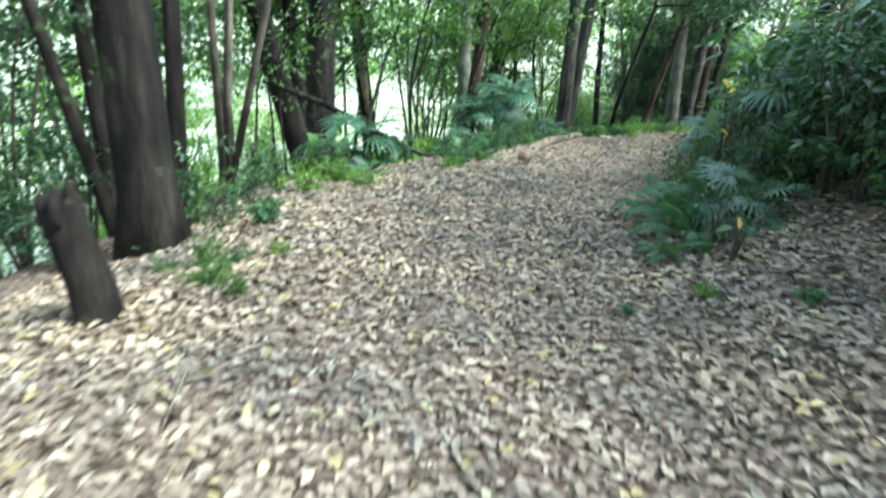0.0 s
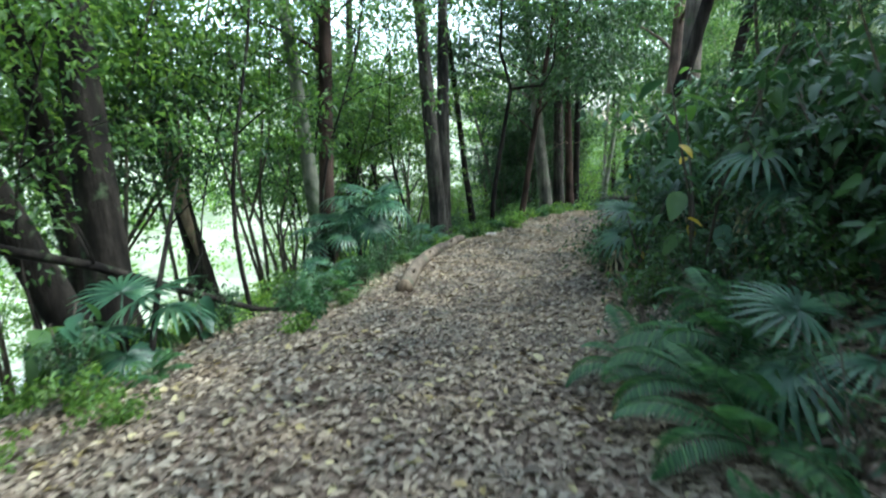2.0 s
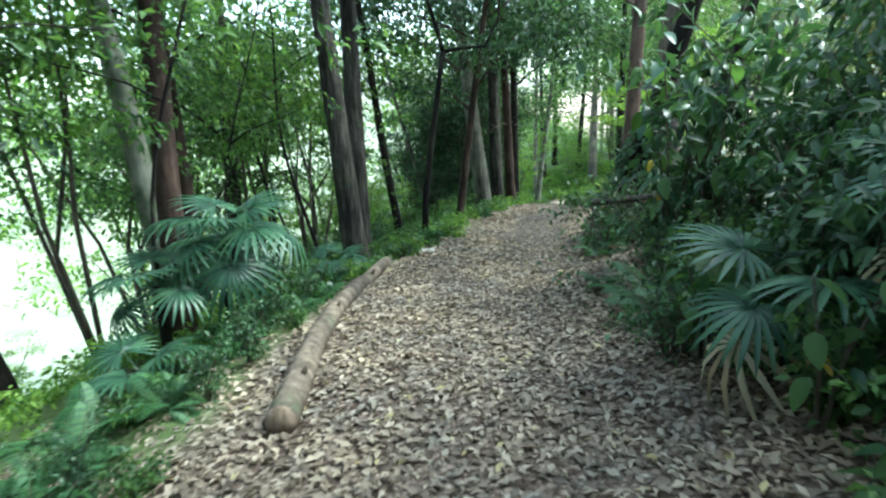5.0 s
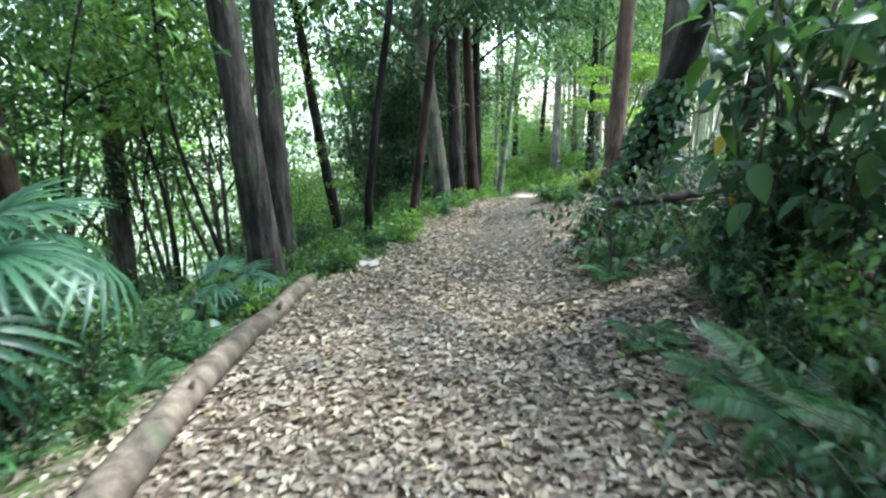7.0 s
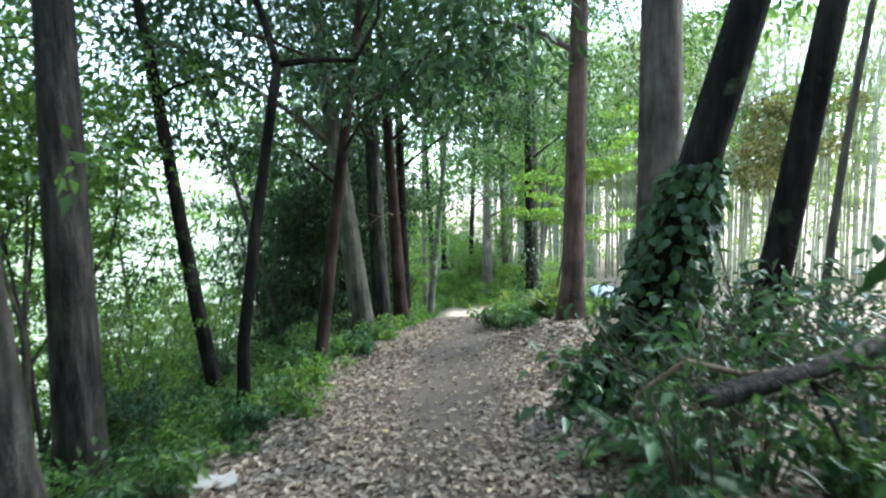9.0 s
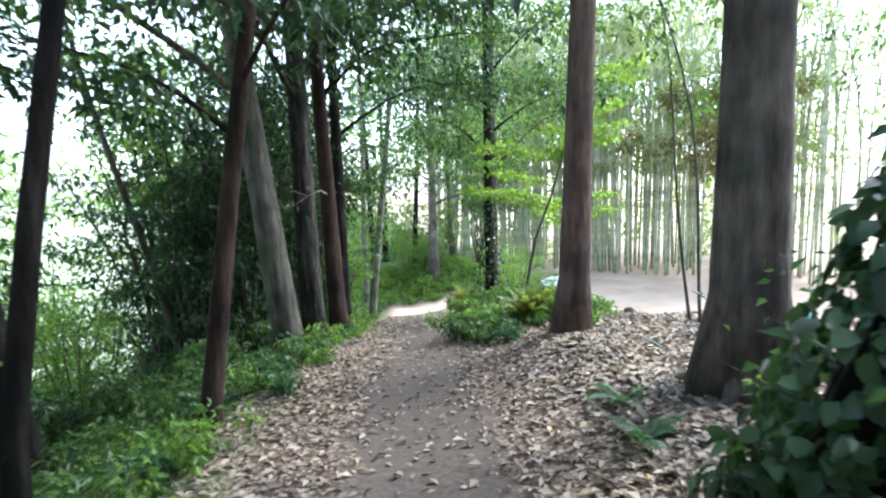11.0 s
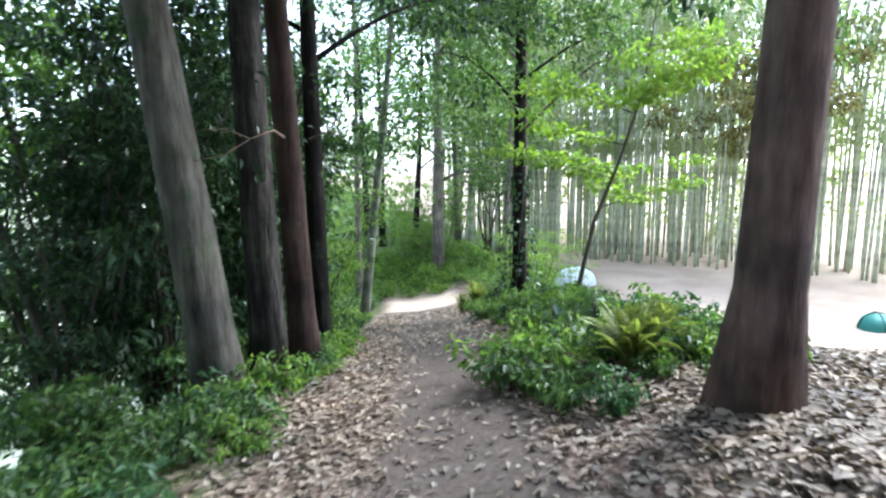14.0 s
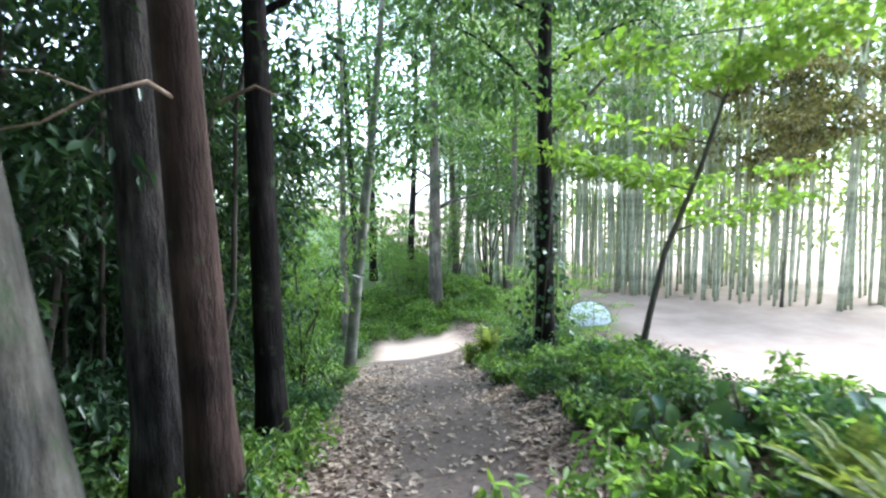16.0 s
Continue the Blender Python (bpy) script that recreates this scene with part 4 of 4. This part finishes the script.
# ---- ferns, fan palms, broad-leaved plants ----
def frond_mesh(length, mat, arch, pairs=28, seed=0, broad=0.19):
    """A fern frond: an arching midrib with tapering leaflets on both sides."""
    g = np.random.default_rng(seed)
    s = np.linspace(0.12, 1, pairs)
    px = length * (s * np.cos(arch * s * 0.6))
    pz = length * (np.sin(0.9 * s) * 0.75 - arch * 0.55 * s * s)
    pos = np.stack([px, np.zeros_like(s), pz], -1)
    w = length * broad * np.sin(np.pi * np.clip(s * 0.92 + 0.08, 0, 1)) ** 0.8 + 0.02
    tang = unit(np.gradient(pos, axis=0))
    P, W = np.concatenate([pos, pos]), []
    for sg in (1, -1):
        W.append(np.stack([0.35 * tang[:, 0], np.full_like(s, sg), 0.35 * tang[:, 2] - 0.12], -1))
    v, f = leaves(P, np.concatenate(W), np.tile([0, 0, 1.0], (len(P), 1)), np.concatenate([w, w]), np.full(len(P), length * 0.9 / pairs * 1.05), 0.15, 0.1)
    rib = np.concatenate([[[0, 0, 0]], pos])
    rv, rf = tube(rib, np.linspace(0.006, 0.0015, len(rib)), 4, close=False)
    rt = np.concatenate([rf[:, [0, 1, 2]], rf[:, [0, 2, 3]]])
    v, f = merge([(v, f), (rv, rt)])
    return np_mesh("frond", v, f, mat)


FRONDS = {m.name: [frond_mesh(0.75, m, a, seed=i, broad=0.19 if m is M_FERN else 0.095) for i, a in enumerate((0.75, 1.0, 1.25))] for m in (M_FERN, M_FERN_YELLOW)}


def fern(x, y, size, mat=M_FERN, n=9, label="green fern with arching fronds on the forest floor"):
    t = thing("fern", (x, y, gz(x, y)), label, "fern", "ferns along the path")
    for k in range(n):
        ob = part("frond", FRONDS[mat.name][k % 3], t)
        ob.matrix_basis = pose(0, 0, 0, float(rng.normal(0, 6)), float(rng.uniform(-76, -34) if n > 12 else rng.uniform(-30, 5)), k * 360 / n * (2.4 if n > 12 else 1) + float(rng.uniform(-15, 15)))
        ob.scale = (size * float(rng.uniform(0.8, 1.15)),) * 3


for x, y, s in [(1.5, 2.2, 0.8), (1.65, 1.75, 0.85), (1.45, 2.6, 0.55), (1.5, -2.8, 0.95), (1.25, -2.3, 0.8), (1.75, -2.5, 1.0), (1.55, -3.3, 0.8), (1.9, -2.0, 0.9), (1.45, -3.8, 0.45),
                (1.9, 5.5, 0.8), (1.85, 5.95, 0.7), (1.6, 4.9, 0.55), (1.3, 3.3, 0.5), (-1.85, 4.1, 0.6), (-2.0, 5.1, 0.7), (-1.9, 3.5, 0.5), (-2.3, 0.4, 0.75), (-2.5, 0.9, 0.8), (-2.1, 1.2, 0.6), (-2.2, 0.0, 0.5), (2.7, 8.9, 0.45), (2.4, 8.2, 0.4), (-0.6, 9.6, 0.5), (-0.45, 11.2, 0.55), (0.0, 12.2, 0.5), (-2.3, -2.2, 0.5), (1.95, -0.3, 0.6), (2.9, 6.2, 0.6)]:
    fern(x, y, s)
for x, y, s, n in [(3.45, 12.45, 0.74, 34), (3.72, 12.55, 0.7, 32), (3.6, 12.85, 0.66, 26), (3.95, 12.75, 0.6, 22), (5.05, 20.9, 0.95, 22), (5.3, 21.3, 0.9, 20), (4.8, 21.2, 0.7, 16)]:
    fern(x, y, s, M_FERN_YELLOW, n, "yellowing bushy fern beside the path")


def fan_mesh(mat, petiole, radius, droop, seed=0, blades=22):
    """A fan palm leaf: a stalk with narrow pleated blades spread from its end, their tips hanging."""
    g = np.random.default_rng(seed)
    tv, tf = tube([(0, 0, 0), (petiole * 0.5, 0, petiole * 0.42), (petiole, 0, petiole * 0.6)], [0.011, 0.009, 0.007], 5, close=False)
    pieces = [(tv, np.concatenate([tf[:, [0, 1, 2]], tf[:, [0, 2, 3]]]))]
    hub = np.array([petiole, 0, petiole * 0.6])
    for k in range(blades):
        a = math.radians(-140 + 280 * k / (blades - 1))
        d, sd = np.array([math.cos(a), math.sin(a), 0.12]), np.array([-math.sin(a), math.cos(a), 0])
        ln = radius * (0.8 + 0.25 * math.cos(a / 2)) * g.uniform(0.92, 1.06)
        rows = []
        for s, w in ((0.03, 0.006), (0.3, 0.02), (0.6, 0.024), (0.85, 0.014), (1.0, 0.002)):
            c = hub + d * ln * s - np.array([0, 0, droop * ln * s ** 2.6])
            rows += [c + sd * w + (0, 0, 0.007), c, c - sd * w + (0, 0, 0.007)]
        f = []
        for i in range(4):
            for j in (0, 1):
                p = i * 3 + j
                f += [(p, p + 1, p + 4), (p, p + 4, p + 3)]
        pieces.append((np.array(rows), np.array(f)))
    v, f = merge(pieces)
    return np_mesh("leaf", v, f, mat)


FANS = [fan_mesh(M_PALM, 0.45, 0.5, dr, i) for i, dr in enumerate((0.3, 0.55, 0.85))]
FAN_DEAD = fan_mesh(M_DEAD, 0.4, 0.45, 1.1, 9, 12)


def fan_palm(x, y, trunk, size, n=9, dead=0, label="young fan palm with blue-green pleated leaves"):
    t = thing("fan_palm", (x, y, gz(x, y)), label, "palm", "fan palms along the path")
    part("trunk", tube_mesh("trunk", [tube([(0, 0, -0.15), (0.01, 0, trunk * 0.5), (0, 0.01, trunk + 0.05)], [0.05, 0.045, 0.035], 9, 0.15, 3)], M_BARK_DARK), t, "short fibrous trunk")
    for k in range(n):
        up = 50 - 75 * (k / n) ** 1.1
        ob = part("leaf", FANS[min(2, int(3 * k / n))], t)
        ob.matrix_basis = pose(0, 0, trunk, float(rng.normal(0, 8)), -up + 25, k * 137.5 + float(rng.uniform(-15, 15)))
        ob.scale = (size * float(rng.uniform(0.85, 1.1)),) * 3
    for k in range(dead):
        ob = part("leaf", FAN_DEAD, t, "dry straw-coloured dead leaf")
        ob.matrix_basis = pose(0, 0, trunk * 0.8, 0, 40, k * 100 + 200)
        ob.scale = (size,) * 3


fan_palm(-2.3, 2.95, 0.95, 0.85, 11)
fan_palm(-2.85, 2.5, 0.75, 0.7, 8)
fan_palm(-2.6, 1.75, 0.12, 0.7, 7)
fan_palm(-2.9, 3.9, 0.9, 0.8, 8)
fan_palm(-1.95, 5.35, 0.2, 0.6, 6)
fan_palm(1.7, 0.75, 0.4, 0.75, 7, 3)
fan_palm(2.2, 0.5, 0.8, 0.62, 8, 2)
fan_palm(2.0, -3.05, 0.1, 0.58, 6)
fan_palm(2.4, -1.3, 0.9, 0.75, 8, 1)
fan_palm(-3.1, -1.6, 0.3, 0.9, 7)


def oval_leaf_mesh(mat, length, width, seed):
    """A broad oval leaf with a raised midrib fold and a curled tip, on a short stalk."""
    n = 9
    s = np.linspace(0, 1, n)
    w = width / 2 * np.sin(np.pi * s ** 0.8) ** 0.75 + 0.002
    x, z = s * length + 0.04, -0.35 * length * s ** 2
    mid = np.stack([x, np.zeros(n), z], -1)
    l, r = mid + np.stack([np.zeros(n), w, w * 0.25], -1), mid + np.stack([np.zeros(n), -w, w * 0.25], -1)
    v = np.concatenate([mid, l, r])
    i = np.arange(n - 1)
    f = np.concatenate([np.stack([i, i + 1, i + 1 + n, i + n], -1), np.stack([i, i + 2 * n, i + 1 + 2 * n, i + 1], -1)])
    return np_mesh("leaf", v, f, mat, True)


OVALS = [oval_leaf_mesh(M_PALM, 0.24, 0.12, 0), oval_leaf_mesh(M_LEAF_DEEP, 0.2, 0.1, 1), oval_leaf_mesh(M_LEAF_MID, 0.26, 0.15, 2)]
OVAL_YELLOW = oval_leaf_mesh(M_YELLOW, 0.17, 0.075, 3)


def broad_plant(x, y, height, n, size=1.0, yellow=0, label="broad-leaved evergreen shrub with large drooping leaves"):
    t = thing("broadleaf_shrub", (x, y, gz(x, y)), label, "shrub")
    for k in range(3):
        a = k * 2.1 + x
        tip = np.array([math.cos(a) * 0.22 * height, math.sin(a) * 0.22 * height, height * (0.8 + 0.1 * k)])
        part("stem", tube_mesh("stem", [tube([(0, 0, -0.1), tip * (0.3, 0.3, 0.5), tip], [0.014, 0.011, 0.005], 6)], M_TWIG), t)
        m = n // 3
        for j in range(m):
            s = 0.25 + 0.75 * (j + 1) / m
            p = np.array((0, 0, 0)) * (1 - s) + tip * s
            dead = yellow > 0 and j % 5 == 2
            yellow -= dead
            ob = part("leaf", OVAL_YELLOW if dead else OVALS[(j + k) % 3], t, "yellow fading leaf" if dead else "")
            ob.matrix_basis = pose(*p, float(rng.normal(0, 18)), float(rng.uniform(0, 50)), j * 137.5 + k * 60)
            ob.scale = (size * float(rng.uniform(0.7, 1.15)),) * 3


for x, y, h, n, s, yl in [(1.5, -0.35, 0.35, 12, 0.9, 0), (1.75, -1.2, 1.9, 36, 0.95, 4), (2.0, 3.6, 2.6, 66, 0.85, 2), (2.3, 3.3, 2.2, 45, 0.8, 0), (1.55, 0.2, 0.9, 24, 0.6, 1), (1.45, 1.25, 0.8, 24, 0.9, 1), (-3.0, -2.3, 0.8, 18, 1.3, 0), (-2.75, -1.0, 0.5, 15, 1.2, 0), (3.5, 13.5, 0.35, 18, 0.8, 0), (3.9, 13.7, 0.4, 18, 0.85, 0), (4.2, 13.3, 0.35, 15, 0.8, 0), (3.7, 14.2, 0.35, 15, 0.7, 0), (-2.0, 4.7, 0.4, 12, 0.9, 0), (1.9, -3.9, 0.4, 9, 0.5, 1), (2.5, -0.5, 1.7, 36, 0.75, 2)]:
    broad_plant(x, y, h, n, s, yl)


# dark log-shaped bar along the knoll's brink, standing in for its shaded scarp
t = thing("log", (4.75, 11.9, gz(4.75, 11.9)), "dark bar along the brink standing in for its shaded scarp", "log")
ky = np.array([11.2, 11.8, 12.5, 13.3, 14.3, 15.4])
kp = np.stack([4.87 + 0.61 * (ky - 12), ky, -0.84 - 0.29 * (ky - 12) - np.array([0.4, 0.22, 0.05, 0, 0, 0])], -1)
part("trunk", tube_mesh("log", [tube(kp - np.array(t.location), [0.02, 0.08, 0.11, 0.12, 0.11, 0.09], 12, 0.1, 15)], M_BARK_DARK), t)

for hx, hy, hs in [(-2.27, -5.54, 0.3), (-2.6, -4.7, 0.35), (-1.04, -5.95, 0.28), (-0.75, -6.05, 0.22), (-1.35, -5.75, 0.3)]:
    set_out("low", hx, hy, hs)
for hx, hy, hs in [(-1.2, -5.6, 0.3), (-1.0, -5.4, 0.25), (-1.75, -4.7, 0.35), (-2.2, -3.6, 0.7), (-1.9, -3.0, 0.6), (-1.75, -0.6, 0.7), (-1.95, -0.2, 0.8), (-1.7, 0.2, 0.6), (-1.6, -1.2, 0.5), (1.75, -4.6, 0.25), (1.35, -4.9, 0.2), (-1.5, -5.95, 0.3), (-1.15, -6.0, 0.25), (2.3, -4.6, 0.35), (3.0, 11.95, 0.8), (2.9, 12.3, 0.9), (2.85, 12.7, 1.0), (4.1, 11.9, 0.9), (4.0, 12.5, 1.1), (4.3, 12.9, 1.1), (2.75, 13.0, 1.2), (2.9, 13.5, 1.2)]:
    set_out("herb", hx, hy, hs)


# ---- ivy on the leaning tree and at the foot of the dark tree ----
def ivy(x, y, lean, r0, height, n, label, seed):
    g = np.random.default_rng(seed)
    t = thing("ivy", (x, y, gz(x, y)), label, "ivy")
    z = height * g.random(n) ** 1.5
    a = g.uniform(0, 6.28, n)
    rr = (r0 + 0.22 * np.clip(1 - z / height, 0, 1)) * g.uniform(0.85, 1.25, n)
    out = np.stack([np.cos(a), np.sin(a), np.zeros(n)], -1)
    pos = out * rr[:, None] + np.stack([lean[0] * z, lean[1] * z, z], -1)
    way = out * 0.5 + g.normal(size=(n, 3)) * 0.4 - np.array([0, 0, 0.7])
    v, f = leaves(pos, way, out + np.array([0, 0, 0.4]) + g.normal(size=(n, 3)) * 0.45, g.uniform(0.06, 0.14, n), g.uniform(0.05, 0.09, n), 0.2, 0.12, True)
    part("foliage", np_mesh("foliage", v, f, M_LEAF_DEEP), t)
    for k in range(5):
        b = k * 1.26
        q = [np.array([math.cos(b + s * 1.2) * (r0 + 0.02), math.sin(b + s * 1.2) * (r0 + 0.02), 0]) + np.array([lean[0], lean[1], 1]) * height * s for s in (0, 0.25, 0.5, 0.75, 0.95)]
        part("stem", tube_mesh("stem", [tube(q, 0.008, 5)], M_TWIG), t)


ivy(2.3, 6.98, (0.24, -0.145), 0.17, 1.9, 1500, "thick ivy climbing the leaning dark trunk", 1)
ivy(5.35, 19.07, (-0.01, 0), 0.16, 2.6, 420, "sparse ivy on the dark upright trunk", 2)
ivy(3.66, 7.24, (0.13, -0.1), 0.16, 1.0, 350, "ivy and creepers at a leaning trunk's foot", 3)

# ---- lime-leaved young maple beside the clearing ----
t = thing("maple", (5.14, 16.46, gz(5.14, 16.46)), "slender young maple with lime-green layered leaves", "tree")
mp = np.array([(0, 0, -0.15), (0.12, -0.06, 0.6), (0.22, -0.16, 1.3), (0.48, -0.36, 2.2), (0.72, -0.52, 3.2), (0.85, -0.6, 4.6)])
part("trunk", tube_mesh("trunk", [tube(mp, [0.045, 0.036, 0.032, 0.025, 0.017, 0.007], 9, 0.06, 4)], M_BARK_GREY), t)
g = np.random.default_rng(12)
cs = []
for k in range(11):
    i = 2 + k % 3
    a = mp[i] + (mp[i + 1] - mp[i]) * g.random()
    az = k * 2.4
    ln = g.uniform(0.7, 1.5)
    q = [a + np.array([math.cos(az), math.sin(az), 0]) * ln * s + np.array([0, 0, 0.25 * ln * s]) for s in (0, 0.35, 0.7, 1)]
    part("limb", tube_mesh("limb", [tube(q, [0.011, 0.009, 0.006, 0.003], 6, 0.05, k)], M_BARK_GREY), t)
    cs += [q[1], q[2], q[3], q[3] + g.normal(size=3) * 0.2]
v, f = sprays(g, np.array(cs), 0.4, 75, 0.1, 0.07, 0.15, 0.16)
part("crown", np_mesh("crown", v, f, M_LEAF_LIME), t)

# olive-leaved tree at the edge of the bamboo
tree("tree", 22.6, 30.6, (0, 0), 0.14, 10.5, M_BARK_GREY, M_LEAF_OLIVE, "tree with olive-brown drooping foliage in front of the bamboo", seed=77, limbs=16, crown_from=0.5, crown=1.9, leaf_len=0.3, per=60, spray=0.45)


# ---- things in the clearing ----
def tent(x, y, size, turn, mat, label):
    """A small dome tent: a ribbed fabric dome with a dark door flap and two poles."""
    t = thing("tent", (x, y, gz(x, y)), label, "tent")
    t.rotation_euler.z = turn
    n, m = 16, 7
    v = [(size * 0.8 * math.cos(2 * math.pi * j / n) * math.cos(i / (m - 1) * 1.5), size * 0.6 * math.sin(2 * math.pi * j / n) * math.cos(i / (m - 1) * 1.5), size * 0.62 * math.sin(i / (m - 1) * 1.5) ** 0.85) for i in range(m) for j in range(n)]
    f = [(i * n + j, i * n + (j + 1) % n, (i + 1) * n + (j + 1) % n, (i + 1) * n + j) for i in range(m - 1) for j in range(n)]
    part("canopy", np_mesh("canopy", v, f, mat, True), t)
    for a in (0.8, 2.35):
        q = [(size * 0.83 * math.cos(a) * math.cos(s), size * 0.63 * math.sin(a) * math.cos(s), size * 0.65 * math.sin(s)) for s in np.linspace(0, math.pi, 13)]
        part("pole", tube_mesh("pole", [tube(q, 0.012, 5)], M_BARK_DARK), t)


def fabric(name, colour):
    m, n, l, p = material(name)
    nn = noise_node(n, l, n.new("ShaderNodeTexCoord").outputs["Object"], 6, 4)
    r = ramp(n, [(0.3, tuple(0.8 * c for c in colour)), (0.7, colour)])
    l.new(nn.outputs["Fac"], r.inputs[0])
    l.new(r.outputs[0], p.inputs["Base Color"])
    p.inputs["Roughness"].default_value = 0.6
    return m


M_TEAL, M_TARP = fabric("teal_fabric", (0.03, 0.2, 0.16)), fabric("pale_tarpaulin", (0.55, 0.62, 0.66))
tent(18.9, 21.9, 0.8, 0.4, M_TEAL, "small teal dome tent standing in the pale clearing")
tent(13.0, 30.7, 1.3, 0.2, M_TARP, "pale blue-grey covered heap at the clearing's edge")

# flattened sheet of pale bark on the verge
t = thing("bark_sheet", (-0.88, 6.55, gz(-0.88, 6.55) + 0.05), "flattened pale sheet of peeled bark on the verge", "bark")
sv = [(a * 0.22 + 0.03 * math.sin(5 * b), b * 0.09 + 0.02 * math.sin(7 * a), 0.015 * math.sin(4 * a + 3 * b) + z) for z in (0, 0.012) for a in np.linspace(-1, 1, 7) for b in (-1, 0, 1)]
sf = [(k * 21 + i * 3 + j, k * 21 + i * 3 + j + 1, k * 21 + i * 3 + j + 4, k * 21 + i * 3 + j + 3) for k in (0, 1) for i in range(6) for j in (0, 1)]
part("sheet", np_mesh("sheet", sv, sf, fabric("pale_bark", (0.36, 0.34, 0.3))), t)


# ---- fallen leaves ----
def litter(name, n, y0, y1, d0, d1, size, label, seed, core=0.15, fine=False, mat=M_LITTER):
    g = np.random.default_rng(seed)
    y = g.uniform(y0, y1, n)
    d = g.uniform(d0, d1, n)
    bare = np.clip(1.3 - np.abs(d - 0.2) / 0.75, 0, 1) * np.interp(y, [4.5, 7.5], [0, 1])
    patch = 0.5 + 0.5 * np.sin(y * 2.1 + 3 * np.sin(d * 2)) * np.sin(d * 3.3 + y)
    keep = g.random(n) > np.maximum(bare * (1 - core * (0.5 + patch)), 0.7 * (d < -1.5) * (y > 0.5))
    y, d = y[keep], d[keep]
    x = way_x(y) + d
    k = len(x)
    pos = np.stack([x, y, lie(x, y) + g.uniform(0.006, 0.03, k)], -1)
    a = g.uniform(0, 6.28, k)
    way = np.stack([np.cos(a), np.sin(a), g.normal(0, 0.22, k)], -1)
    normal = np.stack([g.normal(0, 0.35, k), g.normal(0, 0.35, k), np.ones(k)], -1)
    le = size * g.uniform(0.6, 1.35, k)
    v, f = leaves(pos, way, normal, le, le * g.uniform(0.35, 0.6, k), 0.12, 0.2, fine)
    tagged(new(name, np_mesh(name, v, f, mat)), label, "leaf litter", kind="stuff")


litter("leaf_litter", 68000, -10, 8, -3.4, 2.4, 0.068, "dry tan and brown leaves covering the path", 31)
litter("leaf_litter", 34000, 6, 24, -1.9, 2.6, 0.075, "dry brown leaves along the earth path", 32)
litter("leaf_litter", 26000, 6, 15, 1.5, 5.5, 0.085, "dry brown leaves over the knoll", 33)
litter("leaf_litter", 16000, -9, 8, 1.0, 5.0, 0.08, "dry leaves on the shaded bank", 34)
litter("leaf_litter", 1700, -10, -1, -3.0, 3.2, 0.075, "scattered yellowing fallen leaves on the litter", 35, fine=True, mat=M_LITTER_YELLOW)
litter("leaf_litter", 500, -1, 9, -1.6, 3.2, 0.07, "few yellowing fallen leaves on the litter", 36, fine=True, mat=M_LITTER_YELLOW)
